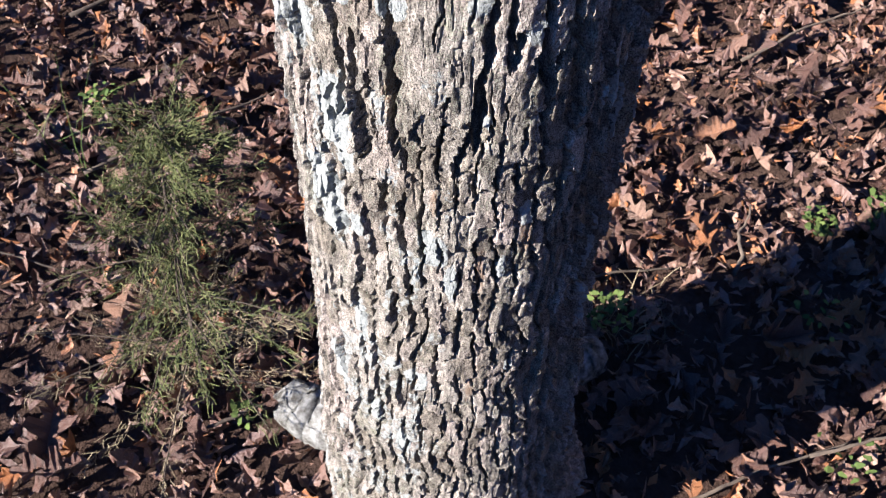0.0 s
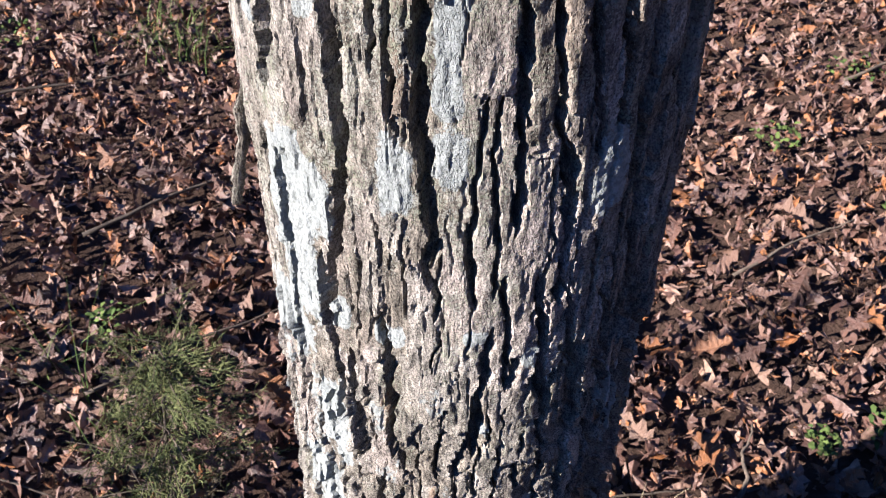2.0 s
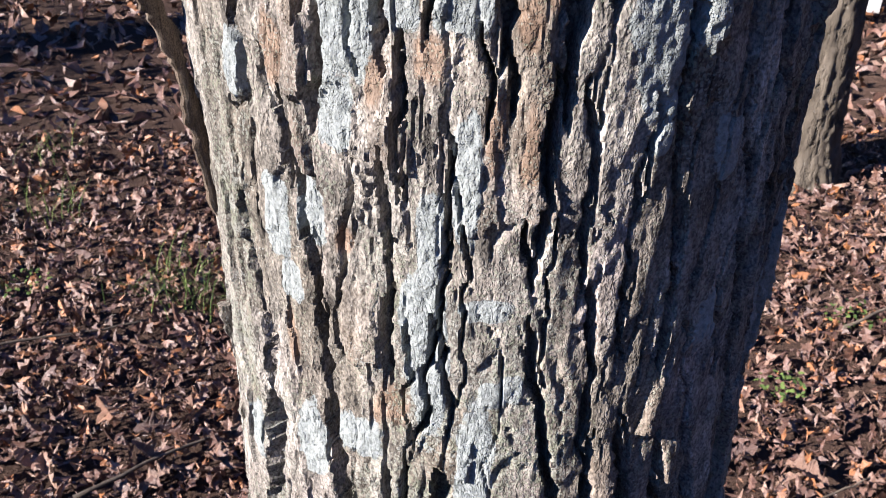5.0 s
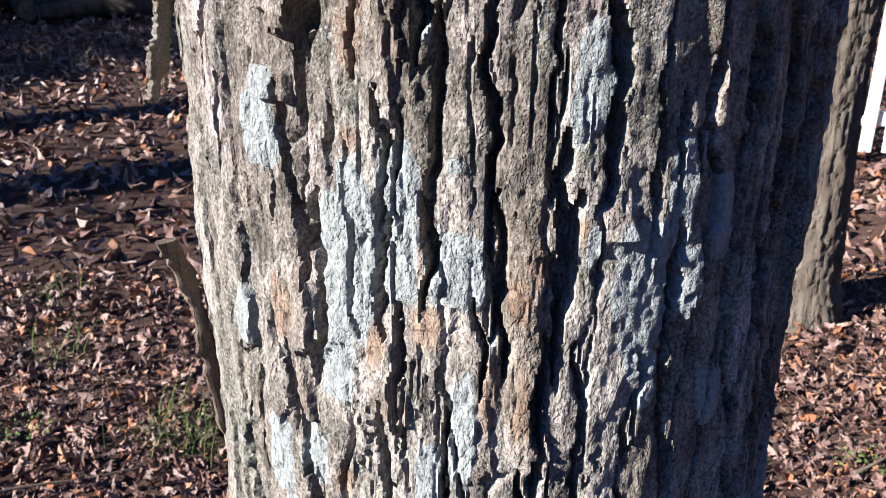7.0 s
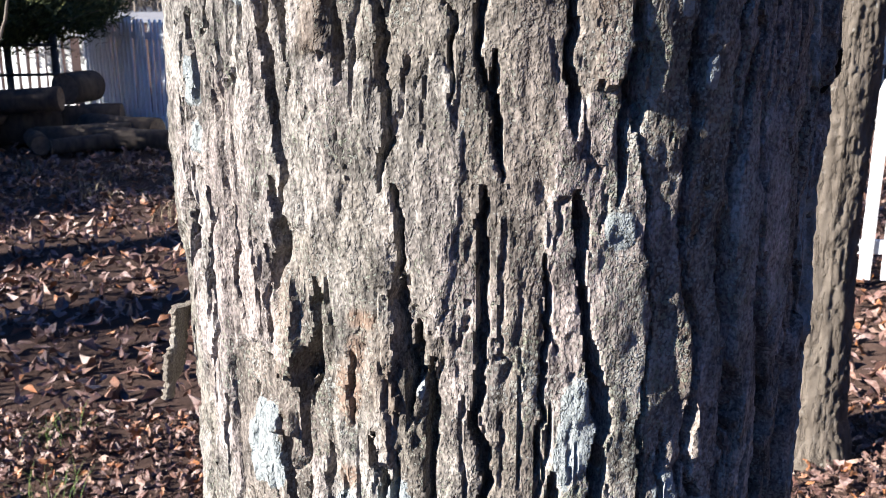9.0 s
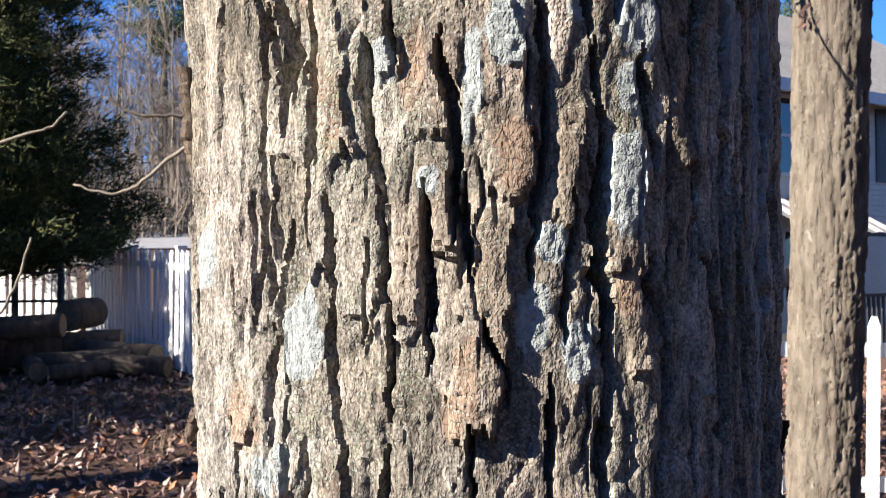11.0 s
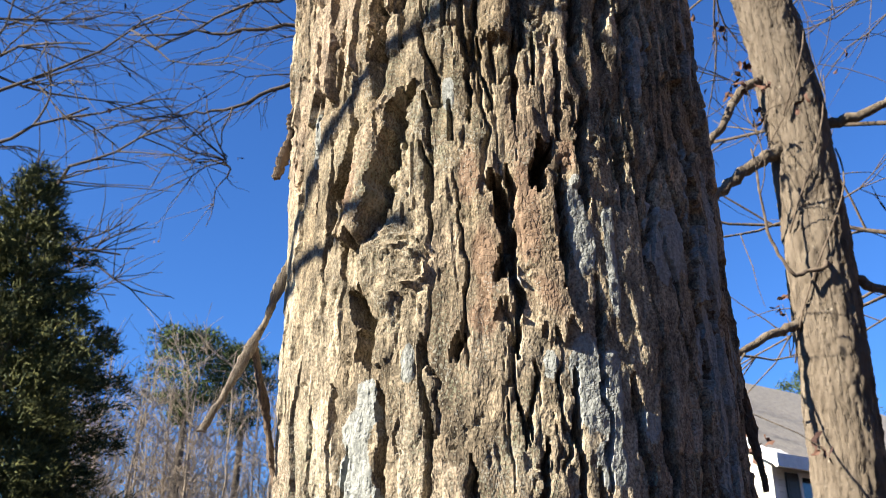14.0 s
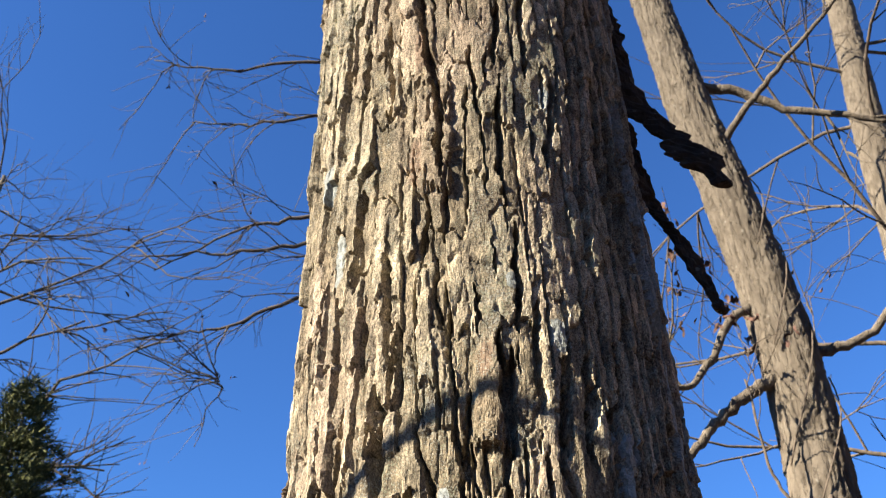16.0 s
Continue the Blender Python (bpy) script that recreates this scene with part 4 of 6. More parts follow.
def build_trunk():
    fine = np.concatenate([np.arange(-92, -64, 0.5), np.arange(-64, 52, 0.40), np.arange(52, 92, 0.42)])
    deg = np.concatenate([fine, np.arange(92, 268, 4.0)])
    z = np.concatenate([np.arange(-0.06, 0.2, 0.005), np.arange(0.2, 0.75, 0.0024), np.arange(0.75, 1.1, 0.0016), np.arange(1.1, 1.95, 0.0015), np.arange(1.95, 2.56, 0.0016), np.arange(2.56, 6.0, 0.05)])
    D, Z = np.meshgrid(deg, z)
    hgt, lich, rust, crust, tone = bark_field(D, Z)
    flare = 0.03 * step(0.28, 0.0, Z) * np.cos(np.radians(D) * 3 + 1.2)
    pts = on_trunk(D, Z, hgt + flare)
    r, c = D.shape
    i = np.arange(r * c).reshape(r, c)
    nxt = np.roll(i, -1, axis=1)
    q = np.stack([i[:-1], nxt[:-1], nxt[1:], i[1:]], -1).reshape(-1, 4)
    me = fast_mesh("trunk", pts.reshape(-1, 3), q, True)
    me.set_sharp_from_angle(angle=radians(38))
    for name, values in (("crumbly", step(1.25, 0.85, Z)), ("lichen", lich), ("rust", rust), ("crust", crust), ("tone", tone)):
        me.attributes.new(name, "FLOAT", "POINT").data.foreach_set("value", values.astype(np.float32).ravel())
    return me


oak = empty("oak_tree", (0.02, 0.07, 0.0))
tagged(oak, "old oak with deeply furrowed grey bark and pale lichen", "tree")
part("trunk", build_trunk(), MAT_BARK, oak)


def bark_slab(path, across, outward, half, thick, seed, ragged=1.0):
    """A ragged strip of bark along a path: half widths, thickness, and the ways across and outward at each point."""
    rng = np.random.default_rng(seed)
    path, across, outward = (np.asarray(q, float) for q in (path, across, outward))
    n, k = len(path), 7
    half = np.broadcast_to(half, (n,))
    e = np.linspace(-1, 1, k)
    jag = 1 + 0.07 * ragged * rng.uniform(-1, 1, (n, 2)) + 0.10 * vnoise(path[:, 2:] * 160 + seed, np.array([[0.3, 7.7]])) * ragged
    side = np.where(e[None, :] < 0, jag[:, :1], jag[:, 1:]) * e[None, :] * half[:, None]
    crown = thick * (1 - 0.4 * e[None, :] ** 4) * (1 + 0.14 * ragged * rng.uniform(-1, 1, (n, k)))
    rungs = np.abs((path[:, 2] * 190 + 0.3 * np.sin(path[:, 2] * 900)) % 1 - 0.5) < 0.12
    crown = crown - 0.07 * thick * rungs[:, None] + 0.16 * thick * vnoise(e[None, :] * 2.2 + seed, path[:, 2:] * 90)
    outer = path[:, None] + side[..., None] * across[:, None] + crown[..., None] * outward[:, None]
    inner = path[:, None] + side[..., None] * across[:, None] * 0.94 - 0.3 * thick * (1 - e[None, :, None] ** 2) * outward[:, None]
    pts = np.concatenate([outer.reshape(-1, 3), inner.reshape(-1, 3)])
    o, q = lambda i, j: i * k + j, lambda i, j: n * k + i * k + j
    faces = []
    for i in range(n - 1):
        for j in range(k - 1):
            faces.append((o(i, j), o(i, j + 1), o(i + 1, j + 1), o(i + 1, j)))
            faces.append((q(i, j), q(i + 1, j), q(i + 1, j + 1), q(i, j + 1)))
        faces.append((o(i, 0), o(i + 1, 0), q(i + 1, 0), q(i, 0)))
        faces.append((o(i, k - 1), q(i, k - 1), q(i + 1, k - 1), o(i + 1, k - 1)))
    for j in range(k - 1):
        faces.append((o(0, j), q(0, j), q(0, j + 1), o(0, j + 1)))
        faces.append((o(n - 1, j), o(n - 1, j + 1), q(n - 1, j + 1), q(n - 1, j)))
    s = Shape()
    s.add(pts, faces)
    return s.mesh("bark_slab")


# long strips that stand off the trunk: points along each, half width, thickness
STRIPS = [
    ([(-0.093, -0.030, 1.315), (-0.087, -0.024, 1.287), (-0.081, -0.017, 1.231), (-0.077, -0.011, 1.18), (-0.074, -0.008, 1.115)], 0.0050, 0.0028, MAT_FLAKE, "dark bark strip peeling off at its upper end"),
    ([(-0.082, -0.020, 1.19), (-0.079, -0.016, 1.15), (-0.080, -0.012, 1.10), (-0.090, -0.014, 1.05), (-0.098, -0.018, 1.012)], 0.0055, 0.0030, MAT_BARK, "grey bark strip hanging off at its lower end"),
    ([(-0.083, -0.034, 1.400), (-0.087, -0.034, 1.383), (-0.091, -0.033, 1.366)], 0.0050, 0.0028, MAT_PALEFLAKE, "pale curled bark flake"),
    ([(-0.084, -0.046, 1.642), (-0.082, -0.042, 1.615), (-0.079, -0.040, 1.590)], 0.0036, 0.0045, MAT_FLAKE, "brown crumbling bark flake"),
    ([(-0.079, -0.040, 1.585), (-0.077, -0.038, 1.565), (-0.076, -0.037, 1.548)], 0.0034, 0.0045, MAT_FLAKE, "brown crumbling bark flake"),
    ([(-0.077, -0.036, 1.545), (-0.079, -0.034, 1.525), (-0.087, -0.031, 1.505)], 0.0035, 0.0030, MAT_FLAKE, "brown bark strip hanging off at its lower end"),
    ([(0.1345, -0.035, 1.512), (0.132, -0.035, 1.500), (0.1290, -0.035, 1.488), (0.1325, -0.036, 1.483), (0.1325, -0.036, 1.477), (0.1285, -0.034, 1.470)], 0.0016, 0.0018, MAT_SHADEFLAKE, "dark broken bark strip standing up"),
]
STRIPS += [
    ([(-0.080, -0.045, 1.935), (-0.087, -0.044, 1.903), (-0.099, -0.049, 1.861), (-0.109, -0.054, 1.833), (-0.121, -0.061, 1.803)], 0.0032, 0.0024, MAT_PALEFLAKE, "long pale bark strip hanging away from the trunk"),
    ([(-0.103, -0.050, 1.846), (-0.098, -0.046, 1.825), (-0.093, -0.042, 1.80), (-0.089, -0.038, 1.78), (-0.084, -0.036, 1.745)], 0.0028, 0.0024, MAT_FLAKE, "brown bark strip standing up off the trunk"),
    ([(0.125, -0.034, 1.922), (0.130, -0.032, 1.866), (0.133, -0.030, 1.824), (0.138, -0.030, 1.782)], 0.0030, 0.0026, MAT_FLAKE, "dark bark strip hanging off at its lower end"),
    ([(0.112, -0.048, 2.41), (0.119, -0.046, 2.352), (0.130, -0.042, 2.278), (0.155, -0.054, 2.229), (0.175, -0.064, 2.180)], 0.0125, 0.0045, MAT_SHADEFLAKE, "long bark strip hanging away from the trunk, shade painted in"),
    ([(0.116, -0.044, 2.28), (0.122, -0.042, 2.247), (0.131, -0.038, 2.183), (0.144, -0.043, 2.151), (0.160, -0.048, 2.091)], 0.0080, 0.0040, MAT_SHADEFLAKE, "narrow bark strip hanging away from the trunk, shade painted in"),
    ([(-0.092, -0.046, 1.985), (-0.095, -0.046, 1.965), (-0.101, -0.047, 1.940)], 0.0035, 0.0025, MAT_FLAKE, "small dark bark flake"),
]
for k, (pts, half, thick, mat, label) in enumerate(STRIPS):
    pts = np.array(pts)
    t = np.linspace(0, len(pts) - 1, 14 * len(pts))
    path = np.stack([np.interp(t, np.arange(len(pts)), pts[:, i]) for i in range(3)], -1)
    path[1:-1] = (path[:-2] + 2 * path[1:-1] + path[2:]) / 4
    cx, cy = axis(path[:, 2])
    out = np.stack([path[:, 0] - cx, path[:, 1] - cy, 0 * cx], -1)
    out /= np.linalg.norm(out, axis=1)[:, None]
    along = np.gradient(path, axis=0)
    across = np.cross(out, along)
    across /= np.linalg.norm(across, axis=1)[:, None]
    turn = 1.15 + 0.25 * np.sin(k * 2.1)
    a2, o2 = across * math.cos(turn) + out * math.sin(turn), out * math.cos(turn) - across * math.sin(turn)
    widths = half * (1 + 0.25 * np.sin(t * 5 + k)) * np.where(t > len(pts) - 1.35, 0.65, 1)
    part("bark_strip", bark_slab(path, a2, o2, widths * (1.0 if k > 9 else 0.72), thick, 90 + k, 3.0), mat, oak, label)


def limb(points, r0, r1, wander=0.0, per=6):
    """A smooth bent path through points with tapering radii."""
    p = np.array(points, float)
    t = np.linspace(0, len(p) - 1, per * (len(p) - 1) + 1)
    path = np.stack([np.interp(t, np.arange(len(p)), p[:, i]) for i in range(3)], -1)
    for _ in range(2):
        path[1:-1] = (path[:-2] + 2 * path[1:-1] + path[2:]) / 4
    if wander:
        path[1:-1] += RNG.normal(0, wander, (len(path) - 2, 3))
    return path, np.linspace(r0, r1, len(path))


def tube_part(name, points, r0, r1, mat, parent, label="", sides=8, wander=0.0, rough=0.0):
    s = Shape()
    s.tube(*limb(points, r0, r1, wander), sides, rough)
    return part(name, s.mesh(name, True), mat, parent, label)


MAT_ROOT = simple("lichen_root", (0.10, 0.095, 0.082), (0.42, 0.43, 0.41), 80, 0.9, 0.006, specular=0.2)
tube_part("root", [(-0.08, 0.14, 0.05), (-0.145, 0.145, 0.05), (-0.185, 0.160, 0.052), (-0.203, 0.168, 0.05)], 0.05, 0.034, MAT_ROOT, oak, "stubby root with white lichen", 14, 0.002, 0.08)
tube_part("root", [(0.12, 0.19, 0.05), (0.18, 0.225, 0.05), (0.225, 0.25, 0.045), (0.25, 0.262, 0.035)], 0.046, 0.03, MAT_ROOT, oak, "stubby root with white lichen", 14, 0.002, 0.08)
# a thin unseen sapling added on the sunny side, so its twigs shade the trunk
sapling = empty("sapling", (-1.30, -0.12, 0.0))
tagged(sapling, "unseen thin sapling added to cast twig shadows on the oak", "sapling")
tube_part("stem", [(-1.30, -0.12, -0.05), (-1.31, -0.13, 1.2), (-1.30, -0.12, 2.3), (-1.32, -0.16, 3.2)], 0.012, 0.005, MAT_TWIG, sapling, "", 7, 0.003)
tube_part("branch", [(-1.30, -0.12, 2.28), (-0.80, -0.20, 2.13), (-0.53, -0.24, 2.195), (-0.36, -0.295, 2.275), (-0.26, -0.33, 2.32)], 0.005, 0.003, MAT_TWIG, sapling, "", 6, 0.002)
tube_part("branch", [(-0.80, -0.20, 2.13), (-0.55, -0.22, 2.20), (-0.478, -0.245, 2.201), (-0.434, -0.271, 2.198), (-0.38, -0.30, 2.19)], 0.0045, 0.003, MAT_TWIG, sapling, "", 6, 0.002)
sapling.matrix_world = pose(0, 0, -0.10, 0, 0, -1) @ sapling.matrix_world

# ---- fallen leaves ----
def leaf_arrays(seed, sections):
    """An oak leaf: lobed outline, bent along its rib and cupped across it, 1 long."""
    rng = np.random.default_rng(seed)
    s = np.linspace(0, 1, sections)
    lobes = 0.68 + 0.32 * np.cos(2 * np.pi * (rng.uniform(2.6, 3.6) * s + rng.uniform(-0.15, 0.15)))
    w = rng.uniform(0.20, 0.38) * np.sin(np.pi * np.clip(s, 0.02, 0.98) ** 0.85) ** 0.7 * lobes
    w[0], w[-1] = 0.012, 0.02
    bend, cup, twist = rng.uniform(-1.2, 1.6), rng.uniform(-0.9, 2.2), rng.uniform(-1.6, 1.6)
    rib = np.stack([s - 0.5, 0.05 * np.sin(3 * s + seed), bend * (s - 0.5) ** 2], -1)
    edge = []
    for sign in (-1, 1):
        v = w * (1 + 0.10 * rng.uniform(-1, 1, sections))
        lift = cup * v * (0.5 + 0.5 * s) + sign * twist * v * (s - 0.4) + 0.38 * rng.uniform(-1, 1, sections) * v
        edge.append(rib + np.stack([0.10 * v + 0.05 * rng.uniform(-1, 1, sections) * v, sign * v, lift], -1))
    pts = np.concatenate([edge[0], rib, edge[1]])
    i = np.arange(sections - 1)
    quads = np.concatenate([np.stack([i, i + 1, sections + i + 1, sections + i], -1), np.stack([sections + i, sections + i + 1, 2 * sections + i + 1, 2 * sections + i], -1)])
    return pts, quads


def scatter(name, places, sizes, sections, material, label, category, tilt=0.55, seed=5):
    """Many leaves as one mesh."""
    rng = np.random.default_rng(seed)
    kinds = [leaf_arrays(seed * 100 + k, sections) for k in range(14)]
    verts, quads, base = [], [], 0
    which = rng.integers(0, len(kinds), len(places))
    for k, (pts, q) in enumerate(kinds):
        sel = np.nonzero(which == k)[0]
        n = len(sel)
        yaw, pitch, roll = rng.uniform(0, 2 * np.pi, n), rng.normal(0, tilt, n), rng.normal(0, tilt, n)
        flip = np.where(rng.random(n) < 0.45, np.pi, 0)
        cz, sz, cy, sy, cx, sx = np.cos(yaw), np.sin(yaw), np.cos(pitch), np.sin(pitch), np.cos(roll + flip), np.sin(roll + flip)
        rot = np.empty((n, 3, 3))
        rot[:, 0] = np.stack([cz * cy, cz * sy * sx - sz * cx, cz * sy * cx + sz * sx], -1)
        rot[:, 1] = np.stack([sz * cy, sz * sy * sx + cz * cx, sz * sy * cx - cz * sx], -1)
        rot[:, 2] = np.stack([-sy, cy * sx, cy * cx], -1)
        v = np.einsum("nij,kj->nki", rot, pts) * sizes[sel][:, None, None]
        low = v[..., 2].min(axis=1)
        v = v + places[sel][:, None]
        v[..., 2] -= 0.55 * low[:, None]
        verts.append(v.reshape(-1, 3))
        quads.append((q[None] + (base + np.arange(n) * len(pts))[:, None, None]).reshape(-1, 4))
        base += n * len(pts)
    ob = part(name, fast_mesh(name, np.concatenate(verts), np.concatenate(quads), smooth=False), material)
    return tagged(ob, label, category, kind="stuff")


def field(n, x0, x1, y0, y1, thick, seed, keep=0.17):
    rng = np.random.default_rng(seed)
    x, y = rng.uniform(x0, x1, n), rng.uniform(y0, y1, n)
    ok = np.hypot(x - 0.02, y - 0.07) > keep
    x, y = x[ok], y[ok]
    return np.stack([x, y, ground_z(x, y) - 0.008 + rng.uniform(0, thick, len(x))], -1)


rng = np.random.default_rng(11)
p = field(16500, -2.1, 2.3, -0.5, 3.2, 0.030, 21)
scatter("leaf_litter", p, rng.uniform(0.022, 0.064, len(p)), 9, MAT_LITTER, "brown curled oak leaves lying thick on the ground", "leaves", 0.6, 5)
p = field(16000, -1.6, 1.9, -0.3, 2.4, 0.040, 24)
scatter("leaf_scraps", p, rng.uniform(0.012, 0.040, len(p)), 3, MAT_LITTER, "small broken scraps of brown leaf in the litter", "leaves", 0.8, 8)
p = field(6000, -6.0, 5.5, -3.5, 3.3, 0.030, 25)
p = p[(p[:, 0] < -2.0) | (p[:, 0] > 2.2) | (p[:, 1] < -0.4)]
scatter("leaf_litter", p, rng.uniform(0.05, 0.10, len(p)), 5, MAT_LITTER, "brown fallen leaves scattered thinly round the oak", "leaves", 0.5, 9)
p = field(11000, -6.0, 5.5, 3.2, 9.0, 0.035, 22)
scatter("leaf_litter", p, rng.uniform(0.06, 0.12, len(p)), 5, MAT_LITTER, "brown fallen leaves spread over the rising ground", "leaves", 0.5, 6)
p = field(5000, -8.0, 6.0, 9.0, 16.0, 0.04, 23)
scatter("leaf_litter", p, rng.uniform(0.10, 0.16, len(p)), 5, MAT_LITTER, "brown fallen leaves in the shade by the fence", "leaves", 0.45, 7)

leaf_kinds = []
for k in range(12):
    pts, q = leaf_arrays(900 + k, 21)
    me = fast_mesh("fallen_leaf", pts, q, smooth=False)
    me.materials.append(MAT_LEAF)
    leaf_kinds.append(me)
for k in range(300):
    while True:
        x, y = rng.uniform(-0.95, 1.15), rng.uniform(-0.02, 1.35)
        if math.hypot(x - 0.02, y - 0.07) > 0.21:
            break
    ob = new("fallen_leaf", leaf_kinds[k % 12])
    size = rng.uniform(0.042, 0.108)
    ob.matrix_world = pose(x, y, float(ground_z(x, y)) + 0.026 + 0.012 * rng.random(), math.degrees(rng.normal(0, 0.3)), math.degrees(rng.normal(0, 0.3)), rng.uniform(0, 360)) @ Matrix.Diagonal((size, size, size, 1))
    tagged(ob, "dry brown curled oak leaf on the litter", "leaf", "fallen leaves")

# ---- twigs, grass and weeds on the ground ----
TWIGS = [
    ((-0.62, 0.62), (-0.30, 0.86), 0.004), ((-0.25, 1.02), (-0.12, 1.12), 0.006), ((0.50, 0.42), (0.56, 0.58), 0.004), ((0.33, 0.02), (0.62, 0.13), 0.003),
    ((0.22, 0.40), (0.40, 0.44), 0.003), ((-0.75, 1.05), (-0.38, 1.35), 0.005), ((0.55, 0.10), (0.80, 0.16), 0.003), ((-0.33, 0.14), (-0.18, 0.20), 0.003),
    ((0.62, 0.95), (0.95, 1.15), 0.004), ((-0.9, 0.5), (-0.62, 0.42), 0.003), ((-1.35, 1.5), (-0.8, 1.75), 0.005), ((1.1, 1.7), (1.5, 1.9), 0.005),
]
for (x0, y0), (x1, y1), r in TWIGS:
    s = Shape()
    pts = [(x0 + (x1 - x0) * q + 0.012 * math.sin(9 * q), y0 + (y1 - y0) * q, float(ground_z(x0 + (x1 - x0) * q, y0 + (y1 - y0) * q)) + 0.034 + 0.01 * math.sin(5 * q)) for q in np.linspace(0, 1, 6)]
    s.tube(*limb(pts, r, r * 0.5, 0.001, 3), 6)
    tagged(part("fallen_twig", s.mesh("fallen_twig", True), MAT_TWIG), "thin grey-brown twig lying on the leaves", "twig", "fallen twigs")


def blades(spots, count, height, spread, seed, width=0.0025):
    rng = np.random.default_rng(seed)
    s = Shape()
    for x, y in spots:
        for _ in range(count):
            bx, by = x + rng.normal(0, spread), y + rng.normal(0, spread)
            bz = float(ground_z(bx, by))
            a, h, lean = rng.uniform(0, 2 * math.pi), height * rng.uniform(0.5, 1.1), rng.uniform(0.3, 1.3)
            d = np.array((math.cos(a), math.sin(a), 0))
            side = np.array((-math.sin(a), math.cos(a), 0)) * width
            q = np.linspace(0, 1, 4)[:, None]
            mid = np.array((bx, by, bz)) + d * lean * h * q ** 2 + np.array((0, 0, h)) * (q - 0.35 * lean * q ** 2)
            pts = np.concatenate([mid - side * (1 - 0.9 * q), mid + side * (1 - 0.9 * q)])
            s.add(pts, [(i, i + 1, 5 + i, 4 + i) for i in range(3)])
    return s.mesh("grass")


GREEN = [(-0.73, 1.89), (-0.66, 1.82), (-0.80, 1.95), (-1.5, 2.9), (-1.3, 2.4), (-1.9, 2.2)]
tagged(part("grass", blades(GREEN, 34, 0.15, 0.06, 31, 0.0016), MAT_GRASS), "thin tufts of green grass among the leaves", "grass", kind="stuff")
tagged(part("grass", blades([(-0.72, 0.68), (-0.62, 0.60)], 7, 0.24, 0.02, 32, 0.0012), MAT_GRASS), "long green grass blades among dead leaves", "grass", kind="stuff")
rng = np.random.default_rng(33)
DRY = [(rng.uniform(-5, -1.5), rng.uniform(6.5, 9)) for _ in range(22)] + [(0.26, 0.38), (0.34, 0.36), (0.30, 0.33)]
tagged(part("dry_grass", blades(DRY[:22], 16, 0.30, 0.10, 34, 0.003), MAT_DRYGRASS), "dry tan grass stalks in the shade", "grass", kind="stuff")
tagged(part("dry_grass", blades(DRY[22:], 22, 0.07, 0.03, 35, 0.0015), MAT_DRYGRASS), "dry grass wisps beside the root", "grass", kind="stuff")


def weeds(spots, seed):
    rng = np.random.default_rng(seed)
    s = Shape()
    for x, y, r, n in spots:
        for _ in range(n):
            a, d = rng.uniform(0, 2 * math.pi), r * math.sqrt(rng.random())
            px, py = x + d * math.cos(a), y + d * math.sin(a)
            pz = float(ground_z(px, py)) + 0.03 + 0.025 * rng.random()
            m = pose(px, py, pz, rng.uniform(-35, 35), rng.uniform(-35, 35), rng.uniform(0, 360))
            w = rng.uniform(0.004, 0.008)
            s.add([m @ Vector(q) for q in ((-w, 0, 0), (-0.3 * w, -0.7 * w, 0.001), (w, -0.4 * w, 0), (1.4 * w, 0, -0.001), (w, 0.4 * w, 0), (-0.3 * w, 0.7 * w, 0.001))], [(0, 1, 2, 3, 4, 5)])
    return s.mesh("weeds")


WEEDS = [(0.67, 0.53, 0.03, 50), (0.79, 0.56, 0.04, 60), (0.60, 0.10, 0.05, 14), (0.62, 0.34, 0.05, 14), (0.28, 0.34, 0.04, 60), (-0.28, 0.16, 0.02, 22), (-0.62, 0.80, 0.04, 40), (0.85, 1.45, 0.06, 60), (1.05, 1.15, 0.05, 50), (1.15, 1.75, 0.08, 60), (0.95, 0.75, 0.04, 40), (-1.2, 1.9, 0.08, 60)]
tagged(part("weeds", weeds(WEEDS, 36), MAT_GRASS), "small round-leaved green weeds among dead leaves", "weeds", kind="stuff")

